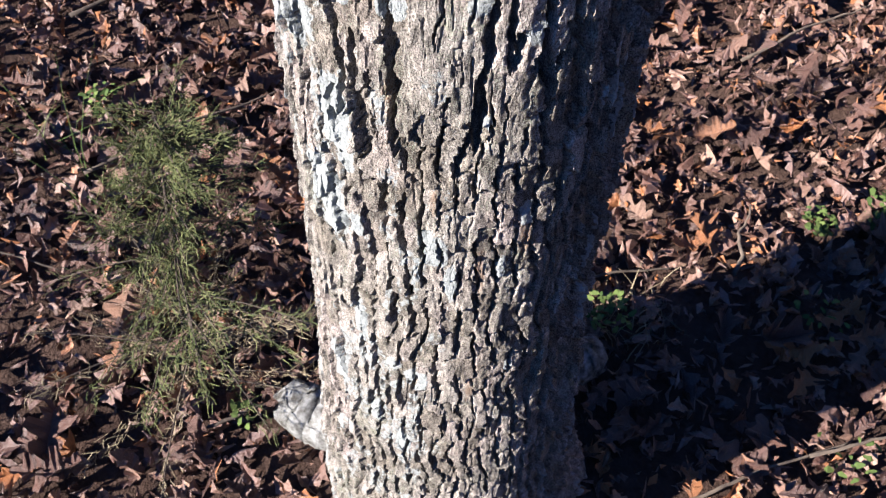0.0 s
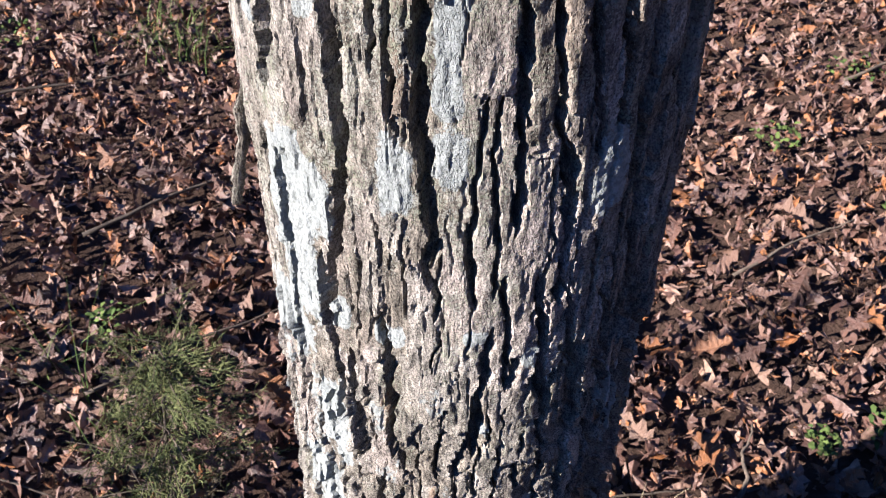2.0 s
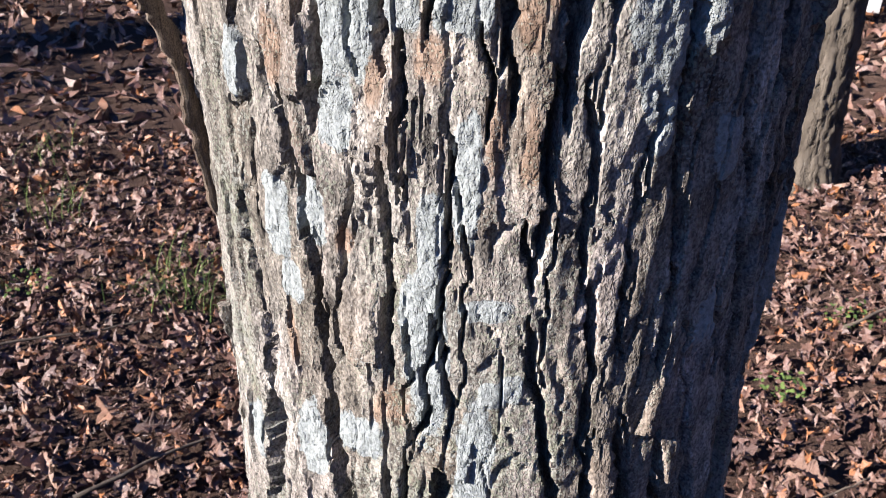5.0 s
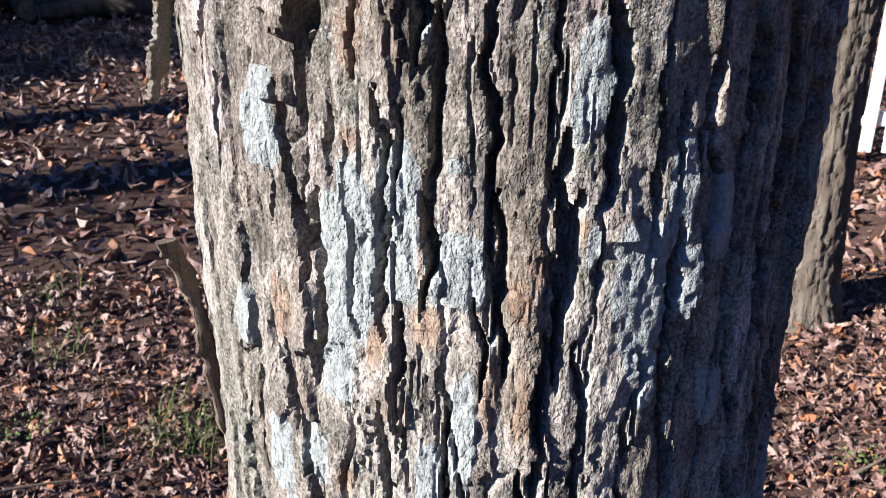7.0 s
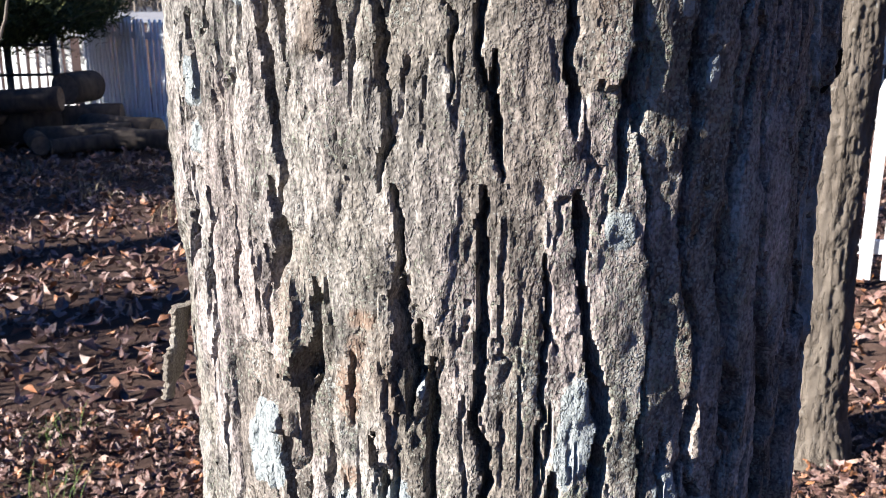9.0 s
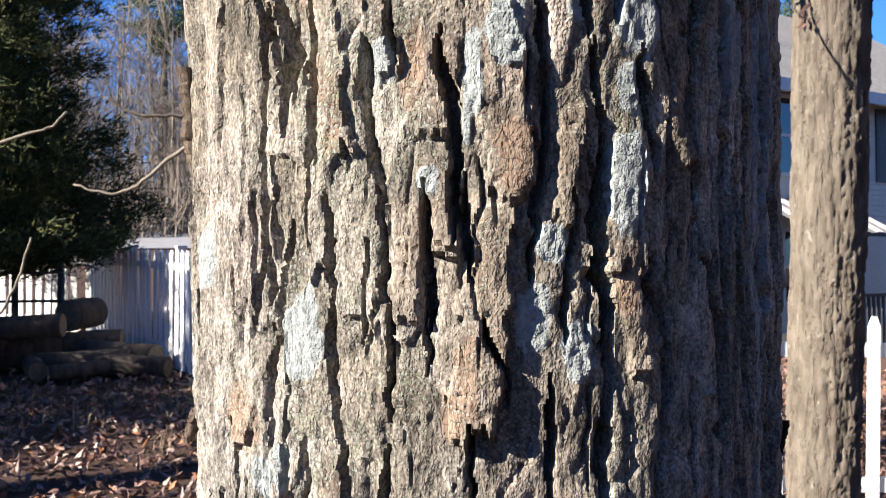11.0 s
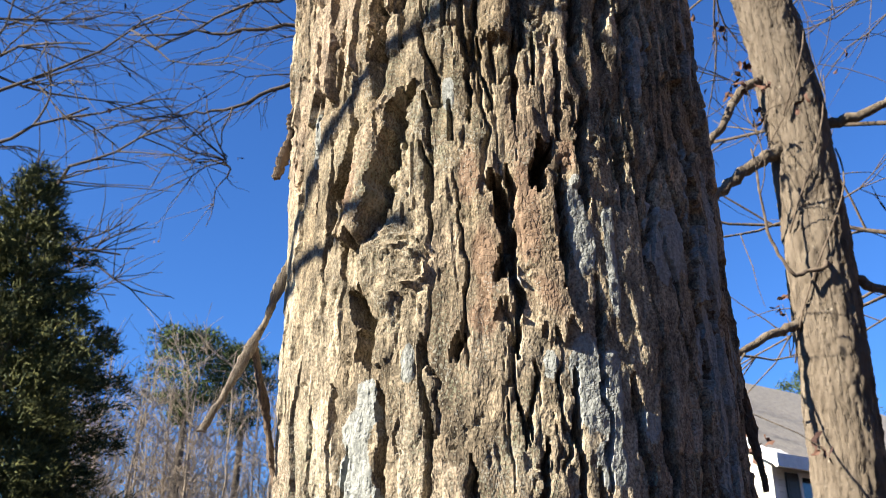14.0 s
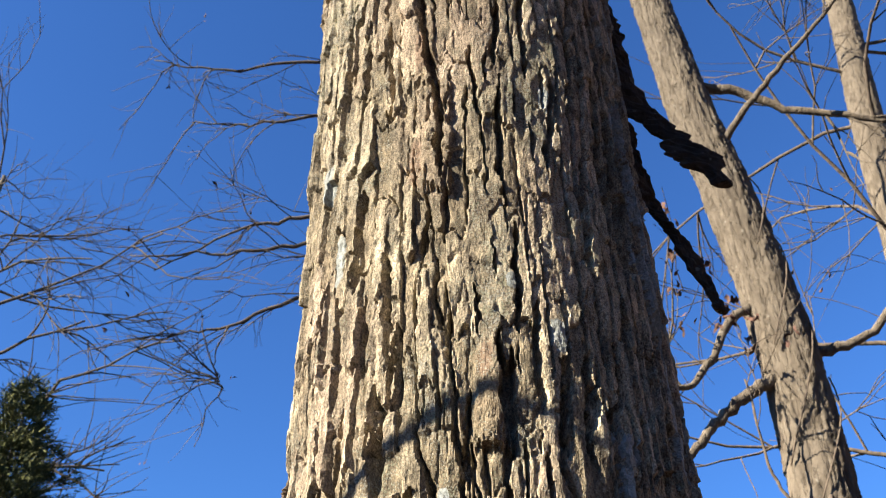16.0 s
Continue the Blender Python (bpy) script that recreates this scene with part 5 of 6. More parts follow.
# ---- juniper seedling beside the oak ----
def juniper():
    ob = empty("juniper_seedling", (-0.35, 0.22, 0.0))
    tagged(ob, "small feathery juniper seedling, green above, dry brown below", "seedling")
    rng = np.random.default_rng(41)
    stem = np.array([(-0.35, 0.22, 0.0), (-0.36, 0.27, 0.09), (-0.375, 0.34, 0.18), (-0.39, 0.42, 0.26), (-0.40, 0.49, 0.33)])
    s = Shape()
    s.tube(*limb(stem, 0.0045, 0.0015, 0.001), 6)
    part("stem", s.mesh("stem", True), MAT_TWIG, ob)
    green, dry = Shape(), Shape()
    for k in range(78):
        q = rng.uniform(0.05, 1.0)
        base = np.array([np.interp(q * 4, np.arange(5), stem[:, i]) for i in range(3)])
        a = rng.uniform(0, 2 * math.pi)
        length = (0.25 - 0.15 * q) * rng.uniform(0.45, 1.2)
        way = np.array((math.cos(a), math.sin(a), rng.uniform(-0.25, 0.55)))
        pts = [base + way * length * t + np.array((0, 0, -0.25 * length * t * t)) for t in np.linspace(0, 1, 5)]
        pts = [np.array((v[0], v[1], max(v[2], 0.03))) for v in pts]
        one = Shape()
        one.tube(pts, np.linspace(0.0014, 0.0006, 5), 4)
        part("branch", one.mesh("branch"), MAT_TWIG, ob)
        into = dry if (q < 0.35 and rng.random() < 0.75) else green
        for _ in range(85):
            t = rng.uniform(0.12, 1.0)
            b = pts[0] + (pts[4] - pts[0]) * t + rng.normal(0, 0.006, 3)
            d = way / np.linalg.norm(way) * 0.7 + rng.normal(0, 0.55, 3)
            d /= np.linalg.norm(d)
            l = rng.uniform(0.008, 0.026)
            b[2] = max(b[2], 0.03)
            into.tube([b, b + d * l * 0.5 + rng.normal(0, 0.0015, 3), b + d * l], (0.0007, 0.0006, 0.0003), 3)
    tagged(part("needles", green.mesh("needles"), MAT_JUNIPER, ob, "grey-green needle sprays"), kind="stuff")
    tagged(part("dry_needles", dry.mesh("dry_needles"), MAT_DRYGRASS, ob, "dry straw-brown needle sprays"), kind="stuff")


juniper()

# ---- other trees ----
def furrowed_trunk(name, zs, xs, ys, rs, mat, parent, cols=96, dz=0.011, w=0.017, label=""):
    deg = np.linspace(-180, 180, cols, endpoint=False)
    z = np.arange(zs[0], zs[-1], dz)
    D, Z = np.meshgrid(deg, z)
    R = np.interp(Z, zs, rs)
    u = np.radians(D) * 0.12
    h, f, n = plate_relief(u, Z, w, 0.12, 21.0 + len(name), 0.007, 0.0018, 0.0050, 0.0035)
    h2, f2, n2 = plate_relief(u, Z, 0.006, 0.04, 4.0, 0.002, 0.001, 0.0028, 0.0010)
    R = R + h + h2 + 0.004 * fbm(u * 30, Z * 6, 2)
    def smooth(v):
        out = np.interp(z, zs, v)
        k = np.ones(41) / 41
        return np.convolve(np.pad(out, 20, "edge"), k, "valid")
    X, Y = smooth(xs)[:, None] + R * np.sin(np.radians(D)), smooth(ys)[:, None] - R * np.cos(np.radians(D))
    r, c = D.shape
    i = np.arange(r * c).reshape(r, c)
    nxt = np.roll(i, -1, axis=1)
    q = np.stack([i[:-1], nxt[:-1], nxt[1:], i[1:]], -1).reshape(-1, 4)
    return part("trunk", fast_mesh("trunk", np.stack([X, Y, Z], -1).reshape(-1, 3), q), mat, parent, label)


def twiggy(shape, start, way, length, radius, depth, rng, droop=0.0, spread=0.65, forks=4, sides=5, tips=None, thick=1.0):
    """A branch with its side branches, added to shape."""
    way = np.asarray(way, float) / np.linalg.norm(way)
    n = (6 if depth > 0 else 4) if thick == 1.0 else (4 if depth > 0 else 2)
    pts = [np.asarray(start, float)]
    d = way.copy()
    for _ in range(n):
        d = d + rng.normal(0, 0.16, 3) + np.array((0, 0, -droop))
        d /= np.linalg.norm(d)
        pts.append(pts[-1] + d * length / n)
    shape.tube(pts, np.linspace(radius, max(radius * 0.4, 0.0015), n + 1) * thick, sides if radius > 0.01 else 4 if radius > 0.004 else 3, capped=False)
    if tips is not None and depth == 0:
        tips.append(pts[-1])
    if depth == 0:
        return
    for k in range(forks):
        t = rng.uniform(0.25, 1.0)
        at = pts[min(int(t * n), n - 1)]
        side = d + rng.normal(0, spread, 3)
        twiggy(shape, at, side, length * rng.uniform(0.4, 0.7), max(radius * 0.5, 0.002), depth - 1, rng, droop, spread, forks, sides, tips, thick)


def dead_leaves(points, per, size, seed, spread):
    rng = np.random.default_rng(seed)
    s = Shape()
    pts0, q0 = leaf_arrays(seed, 5)
    for p in points:
        for _ in range(per):
            m = Euler(rng.uniform(0, 6.28, 3).tolist()).to_matrix()
            v = (np.array(m) @ (pts0 * size * rng.uniform(0.7, 1.2)).T).T + np.asarray(p) + rng.normal(0, spread, 3)
            s.add(v, q0)
    return s.mesh("leaves")


near_tree = empty("hardwood_tree", (1.34, 2.75, 0.0))
tagged(near_tree, "tan-barked hardwood leaning away, bare but for dead leaves", "tree")
furrowed_trunk("near", (-0.05, 0.15, 0.8, 1.6, 2.4, 3.4, 3.95, 4.6, 5.2, 6.1, 8.0), (1.34, 1.33, 1.325, 1.357, 1.380, 1.42, 1.41, 1.337, 1.25, 1.172, 1.0), (2.75,) * 11, (0.17, 0.132, 0.118, 0.121, 0.124, 0.122, 0.120, 0.117, 0.113, 0.10, 0.07), MAT_BARK2, near_tree)
rng = np.random.default_rng(51)
NEAR_LIMBS = [
    ([(1.33, 2.72, 3.60), (1.18, 2.70, 3.50), (1.03, 2.68, 3.38), (0.90, 2.60, 3.20), (0.70, 2.5, 3.1)], 0.030, 0.012),
    ([(1.32, 2.72, 3.96), (1.18, 2.70, 3.86), (1.07, 2.66, 3.66), (0.95, 2.62, 3.50), (0.78, 2.55, 3.45)], 0.022, 0.010),
    ([(1.28, 2.72, 2.84), (1.16, 2.66, 2.79), (1.03, 2.60, 2.70), (0.85, 2.5, 2.62)], 0.020, 0.009),
    ([(1.50, 2.74, 3.72), (1.62, 2.72, 3.73), (1.78, 2.70, 3.80), (2.0, 2.6, 4.05), (2.3, 2.5, 4.5)], 0.026, 0.010),
    ([(1.48, 2.74, 3.05), (1.62, 2.76, 3.00), (1.85, 2.8, 2.95), (2.2, 2.85, 3.1)], 0.022, 0.010),
]
NEAR_LIMBS += [
    ([(1.30, 2.74, 5.35), (1.50, 2.72, 5.30), (1.75, 2.7, 5.12), (2.2, 2.6, 4.95)], 0.030, 0.014),
    ([(1.32, 2.70, 4.85), (1.45, 2.60, 5.02), (1.62, 2.5, 5.2), (1.9, 2.4, 5.5), (2.2, 2.3, 5.9)], 0.020, 0.008),
    ([(1.44, 2.70, 3.12), (1.36, 2.60, 3.02), (1.22, 2.58, 2.98), (1.16, 2.58, 3.15), (1.14, 2.56, 3.5)], 0.010, 0.004),
    ([(1.15, 2.74, 6.2), (0.95, 2.70, 6.3), (0.75, 2.6, 6.6), (0.5, 2.5, 7.0)], 0.03, 0.012),
]
tips = []
for pts, r0, r1 in NEAR_LIMBS:
    s = Shape()
    s.tube(*limb(pts, r0, r1, 0.004), 8, 0.06)
    mid, end = np.array(pts[-2]), np.array(pts[-1])
    for _ in range(3):
        twiggy(s, mid + (end - mid) * rng.random(), (end - mid) + rng.normal(0, 0.2, 3), rng.uniform(0.4, 0.8), r1 * 0.6, 1, rng, 0.0, 0.6, 4, tips=tips)
    part("branch", s.mesh("branch", True), MAT_TWIG if r0 < 0.015 else MAT_BARK2, near_tree)
clumps = [q for q in tips if q[0] < 1.3][:70]
part("leaves", dead_leaves(clumps, 5, 0.050, 61, 0.022), MAT_WITHERED, near_tree, "withered brown leaves still hanging")
s = Shape()
for k in range(4):
    z0 = 2.7 + 0.5 * k
    q = np.linspace(0, 1, 14)
    ang = -1.6 + 3.0 * q + 0.5 * k
    zz = z0 + 0.9 * q
    cx = np.interp(zz, (0, 2.4, 3.4, 4.6, 6), (1.40, 1.385, 1.42, 1.337, 1.17))
    s.tube(np.stack([cx + 0.142 * np.sin(ang), 2.75 - 0.142 * np.cos(ang), zz], -1), 0.0035, 5)
part("vine", s.mesh("vine", True), MAT_TWIG, near_tree, "thin vine wound round the trunk")

rng = np.random.default_rng(57)
side_tree = empty("hardwood_tree", (2.9, 4.6, 0.0))
tagged(side_tree, "pale-barked hardwood with a swelling and bare branches", "tree")
furrowed_trunk("side", (-0.05, 0.2, 2, 4, 6, 7, 7.3, 8.4, 11), (2.9, 2.9, 3.0, 3.1, 3.28, 3.36, 3.40, 3.54, 3.7), (4.6,) * 9, (0.22, 0.17, 0.15, 0.14, 0.125, 0.125, 0.12, 0.11, 0.06), MAT_BARK2, side_tree, 60, 0.02, 0.03)
tips2 = []
for k in range(14):
    s = Shape()
    z0 = rng.uniform(3.2, 9.5)
    a = rng.uniform(0, 2 * math.pi) if k > 6 else rng.uniform(2.4, 4.2)
    twiggy(s, (float(np.interp(z0, (2, 8.4, 11), (3.0, 3.54, 3.7))), 4.6, z0), (math.cos(a), 0.6 * math.sin(a), rng.uniform(0.0, 0.7)), rng.uniform(1.2, 2.4), 0.018, 2, rng, 0.0, 0.5, 5, tips=tips2)
    part("branch", s.mesh("branch", True), MAT_TWIG, side_tree)
part("leaves", dead_leaves(tips2[::9], 1, 0.06, 62, 0.03), MAT_WITHERED, side_tree, "a few withered brown leaves")

back_tree = empty("hardwood_tree", (0.4, 6.6, 0.0))
tagged(back_tree, "bare hardwood whose thin branches reach over the lawn", "tree")
furrowed_trunk("back", (-0.05, 0.2, 3, 6, 9, 12), (0.4, 0.4, 0.42, 0.35, 0.3, 0.2), (6.6,) * 6, (0.2, 0.16, 0.14, 0.12, 0.09, 0.04), MAT_BARK2, back_tree, 40, 0.04, 0.04)
BACK_LIMBS = [
    ([(0.35, 6.5, 6.6), (-0.6, 6.2, 6.55), (-1.25, 6.0, 6.3), (-1.9, 6.0, 5.95), (-2.4, 6.0, 5.85)], 0.035, 0.006),
    ([(0.35, 6.5, 6.9), (-0.6, 6.2, 6.9), (-1.3, 6.0, 6.85), (-2.0, 6.0, 6.75), (-2.9, 6.0, 6.72)], 0.035, 0.006),
    ([(0.33, 6.5, 7.2), (-0.6, 6.2, 7.25), (-1.3, 6.0, 7.2), (-1.9, 6.0, 7.05), (-2.65, 6.0, 6.55)], 0.035, 0.006),
    ([(0.30, 6.5, 8.2), (-0.5, 6.2, 8.5), (-1.2, 6.0, 8.55), (-1.9, 6.0, 8.4), (-2.6, 6.0, 8.45)], 0.035, 0.006),
    ([(0.30, 6.5, 9.0), (-0.5, 6.2, 9.3), (-1.4, 6.0, 9.4), (-2.4, 6.0, 9.2), (-3.2, 6.0, 9.4)], 0.035, 0.006),
    ([(-1.9, 6.0, 5.95), (-1.98, 6.0, 5.6), (-1.85, 6.0, 5.35)], 0.007, 0.004),
]
tips3 = []
for pts, r0, r1 in BACK_LIMBS:
    s = Shape()
    s.tube(*limb(pts, r0, r1, 0.012), 6)
    for k in range(9):
        q = rng.uniform(1.4, len(pts) - 1)
        i = min(int(q), len(pts) - 2)
        at = np.array(pts[i]) + (np.array(pts[i + 1]) - np.array(pts[i])) * (q - i)
        twiggy(s, at, np.array((-1.0, rng.normal(0, 0.4), rng.normal(0.05, 0.6))), rng.uniform(0.4, 1.1), 0.008, 1, rng, 0.02, 0.5, 5, tips=tips3)
    part("branch", s.mesh("branch", True), MAT_TWIG, back_tree)
part("leaves", dead_leaves([tips3[k] for k in range(0, len(tips3), 14)] + [np.array((-1.80, 6.0, 5.46))], 2, 0.06, 63, 0.02), MAT_WITHERED, back_tree, "a few withered brown leaves")


def bare_tree(name, x, y, height, seed, reach, label, lean=(0, 0), low=0.3, limbs=16):
    ob = empty(name, (x, y, float(ground_z(x, y))))
    tagged(ob, label, "tree")
    rng = np.random.default_rng(seed)
    z0 = float(ground_z(x, y)) - 0.1
    s = Shape()
    trunk = [(x + lean[0] * q, y + lean[1] * q, z0 + height * q) for q in np.linspace(0, 1, 8)]
    s.tube(*limb(trunk, 0.017 * height, 0.003 * height, 0.01), 10, 0.05)
    part("trunk", s.mesh("trunk", True), MAT_BARK2, ob)
    for k in range(limbs):
        s = Shape()
        q = low + (1 - low) * (k + rng.random()) / limbs
        a = rng.uniform(0, 2 * math.pi)
        at = (x + lean[0] * q, y + lean[1] * q, z0 + height * q)
        twiggy(s, at, (math.cos(a), math.sin(a), rng.uniform(0.1, 0.7)), reach * (1.15 - 0.6 * q) * rng.uniform(0.7, 1.2), 0.006 * height * (1.2 - q), 2, rng, 0.01, 0.5, 5)
        part("branch", s.mesh("branch", True), MAT_TWIG, ob)
    return ob


bare_tree("bare_tree", -10.0, 14.5, 15.0, 71, 6.0, "tall bare hardwood with fine spreading twigs", low=0.45, limbs=24)
# trees out of view, set for their shadow bands; the last two widen them
for x, y, height, seed in ((-12.0, 1.38, 13.0, 72), (-10.0, 0.75, 12.0, 73), (-9.0, 0.39, 6.5, 74), (-12.4, 0.95, 12.0, 75), (-10.3, 0.35, 11.0, 76)):
    bare_tree("bare_tree", x, y, height, seed, 2.2, "unseen bare hardwood whose shadow stripes the ground", low=0.62, limbs=12)


def evergreen(name, x, y, height, radius, seed, label, mat=MAT_CEDAR, clumps=1500, bottom=0.06):
    """A cone-shaped cedar: trunk, boughs and many small sprays with gaps."""
    z0 = float(ground_z(x, y))
    ob = empty(name, (x, y, z0))
    tagged(ob, label, "tree")
    rng = np.random.default_rng(seed)
    s = Shape()
    s.tube([(x, y, z0 - 0.1), (x, y, z0 + height * 0.5), (x, y, z0 + height * 0.97)], (0.025 * height, 0.014 * height, 0.01), 8)
    part("trunk", s.mesh("trunk", True), MAT_TWIG, ob)
    boughs = Shape()
    verts, tris, base = [], [], 0
    for k in range(clumps):
        h = bottom + (1 - bottom) * (1 - math.sqrt(rng.random()))
        a = rng.uniform(0, 2 * math.pi)
        tier, spoke = int(h * 26), int((a + 0.7 * int(h * 26)) * 1.6)
        a = a + 0.35 * (TABLE[tier & 255, (spoke * 5) & 255] - 0.5)
        lobe = 0.72 + 0.62 * TABLE[(tier * 7 + seed) & 255, (spoke * 11 + 3) & 255]
        rim = radius * (1.02 - h) ** 0.8 * lobe
        d = rim * rng.uniform(0.35, 1.05)
        c = np.array((x + d * math.cos(a), y + d * math.sin(a), z0 + height * h + 0.25 * d))
        if k % 12 == 0:
            boughs.tube([(x, y, z0 + height * h - 0.1), (c + np.array((x, y, z0 + height * h))) / 2, c], (0.02, 0.012, 0.004), 4)
        n = 92
        size = rng.uniform(0.13, 0.26) * (1.1 - 0.5 * h)
        centre = c + rng.normal(0, size * 0.55, (n, 3)) * np.array((1, 1, 0.8))
        way = np.array((math.cos(a), math.sin(a), 0.5)) + rng.normal(0, 0.7, (n, 3))
        way /= np.linalg.norm(way, axis=1)[:, None]
        side = np.cross(way, rng.normal(0, 1, (n, 3)))
        side /= np.linalg.norm(side, axis=1)[:, None]
        l = rng.uniform(0.06, 0.15, n)[:, None]
        v = np.stack([centre - side * l * 0.09, centre + side * l * 0.09, centre + way * l], 1)
        verts.append(v.reshape(-1, 3))
        tris.append(np.arange(3 * n).reshape(-1, 3) + base)
        base += 3 * n
    tagged(part("bough", boughs.mesh("bough", True), MAT_TWIG, ob), kind="stuff")
    part("crown", fast_mesh("crown", np.concatenate(verts), np.concatenate(tris), False, 3), mat, ob)
    return ob


evergreen("cedar", -6.35, 11.6, 8.2, 2.2, 81, "tall dark green cedar behind the picket fence", clumps=2300, bottom=0.11)
# shrubs added out of view on the sunny side, only to shade the lawn
for k, (x, y) in enumerate([(-7.0, 7.5), (-7.2, 9.2), (-6.7, 6.2)]):
    evergreen("shade_shrub", x, y, (4.4, 4.2, 4.0)[k], 1.3, 82 + 10 * k, "unseen dense green shrub added to shade the lawn", clumps=330)

# pale twigs in front of the cedar
shrub = empty("twiggy_shrub", (-2.3, 2.4, 0.0))
tagged(shrub, "bare shrub with thin pale arching twigs", "shrub")
SHRUB = [
    [(-2.3, 2.4, 0.0), (-2.1, 2.3, 0.8), (-1.55, 2.2, 1.25), (-1.25, 2.2, 1.43), (-1.19, 2.2, 1.56), (-1.16, 2.2, 1.66)],
    [(-2.3, 2.4, 0.0), (-2.2, 2.4, 1.2), (-1.7, 2.3, 1.85), (-1.15, 2.2, 1.96), (-1.10, 2.2, 1.975), (-1.06, 2.2, 2.02)],
    [(0.62, 2.75, 2.35), (0.1, 2.5, 2.2), (-0.55, 2.2, 2.0), (-0.75, 2.2, 1.90), (-0.86, 2.2, 1.80), (-0.93, 2.2, 1.78), (-1.04, 2.2, 1.81)],
    [(0.62, 2.75, 2.35), (-0.1, 2.5, 2.15), (-0.60, 2.2, 2.02), (-0.733, 2.2, 2.006), (-0.862, 2.2, 2.007), (-0.95, 2.2, 2.06)],
]
for k, pts in enumerate(SHRUB[:2]):
    tube_part("twig", pts, 0.006, 0.003, MAT_PALETWIG, shrub, "", 6, 0.002)
for k, pts in enumerate(SHRUB[2:]):
    tube_part("branch", pts, 0.010, 0.0028, MAT_TWIG if k else MAT_PALETWIG, near_tree, "thin twig reaching far out", 6, 0.002)

# ---- far woods ----
def woods():
    rng = np.random.default_rng(91)
    kinds = []
    for k in range(5):
        s = Shape()
        h = rng.uniform(8.0, 10.5)
        s.tube(*limb([(0, 0, -0.5), (rng.normal(0, 0.4), 0, h * 0.5), (rng.normal(0, 0.8), 0, h)], 0.065, 0.02, 0.03), 4, capped=False)
        for j in range(17):
            z = h * rng.uniform(0.08, 0.98)
            a = rng.uniform(0, 6.28)
            twiggy(s, (0, 0, z), (math.cos(a), math.sin(a), rng.uniform(0.5, 1.6)), rng.uniform(1.2, 2.8), 0.0032, 1, rng, -0.02, 0.55, 7, sides=3, thick=5.5)
        me = s.mesh("kind")
        n = len(me.vertices)
        v = np.empty(n * 3)
        me.vertices.foreach_get("co", v)
        kinds.append((v.reshape(-1, 3), [tuple(p.vertices) for p in me.polygons]))
    # low brush at the foot of the woods
    s = Shape()
    for j in range(46):
        a, d = rng.uniform(0, 6.28), 2.6 * math.sqrt(rng.random())
        foot = np.array((d * math.cos(a), d * math.sin(a), -0.2))
        top = foot + np.array((rng.normal(0, 0.5), rng.normal(0, 0.5), rng.uniform(1.2, 3.6)))
        s.tube([foot, (foot + top) / 2 + rng.normal(0, 0.12, 3), top], (0.03, 0.022, 0.008), 3, capped=False)
    me = s.mesh("kind")
    v = np.empty(len(me.vertices) * 3)
    me.vertices.foreach_get("co", v)
    brush = (v.reshape(-1, 3), [tuple(p.vertices) for p in me.polygons])
    verts, quads, base = [], [], 0
    for k in range(290):
        a = rng.uniform(-0.44, -0.12) if k < 125 or 170 <= k < 260 else rng.uniform(-1.25, 1.25)
        d = rng.uniform(40, 75)
        x, y = d * math.sin(a), d * math.cos(a)
        v, f = kinds[k % 5] if k < 170 else brush
        t, sc = rng.uniform(0, 6.28), rng.uniform(0.85, 1.30)
        rot = np.array(((math.cos(t), -math.sin(t), 0), (math.sin(t), math.cos(t), 0), (0, 0, 1)))
        verts.append(v @ rot.T * sc + np.array((x, y, float(ground_z(x, y)))))
        quads.append(np.array([q for q in f if len(q) == 4]) + base)
        base += len(v)
    ob = part("woods", fast_mesh("woods", np.concatenate(verts), np.concatenate(quads), False), MAT_WOODS)
    tagged(ob, "bare winter woods of thin grey-brown trees", "woods", kind="stuff")


woods()


def pine(x, y, height, seed):
    z0 = float(ground_z(x, y))
    ob = empty("pine_tree", (x, y, z0))
    tagged(ob, "tall pine with a rounded green crown above bare woods", "tree", "far pines")
    rng = np.random.default_rng(seed)
    s = Shape()
    s.tube([(x, y, z0 - 0.2), (x + 0.2, y, z0 + height * 0.6), (x, y, z0 + height * 0.98)], (0.28, 0.2, 0.05), 8)
    part("trunk", s.mesh("trunk", True), MAT_BARK2, ob)
    verts, tris, base = [], [], 0
    for k in range(210):
        h = 1.0 - 0.34 * rng.random() ** 1.5
        a = rng.uniform(0, 6.28)
        d = 3.0 * (1 + 0.30 * math.sin(3 * a + 14 * h + seed)) * math.sqrt(max(0.04, 1 - ((h - 0.86) / 0.15) ** 2)) * rng.uniform(0.3, 1.0)
        c = np.array((x + d * math.cos(a), y + d * math.sin(a), z0 + height * h))
        n = 52
        centre = c + rng.normal(0, 0.30, (n, 3)) * np.array((1, 1, 0.5))
        way = rng.normal(0, 1, (n, 3)) + np.array((0, 0, 0.6))
        way /= np.linalg.norm(way, axis=1)[:, None]
        side = np.cross(way, rng.normal(0, 1, (n, 3)))
        side /= np.linalg.norm(side, axis=1)[:, None]
        l = rng.uniform(0.16, 0.32, n)[:, None]
        verts.append(np.stack([centre - side * l * 0.16, centre + side * l * 0.16, centre + way * l], 1).reshape(-1, 3))
        tris.append(np.arange(3 * n).reshape(-1, 3) + base)
        base += 3 * n
    part("crown", fast_mesh("crown", np.concatenate(verts), np.concatenate(tris), False, 3), MAT_PINE, ob)


for k, (x, y, h) in enumerate([(-15.6, 50, 15.4), (-13.0, 53, 15.2), (-7, 58, 14), (26, 62, 16), (-34, 60, 17)]):
    pine(x, y, h, 95 + k)

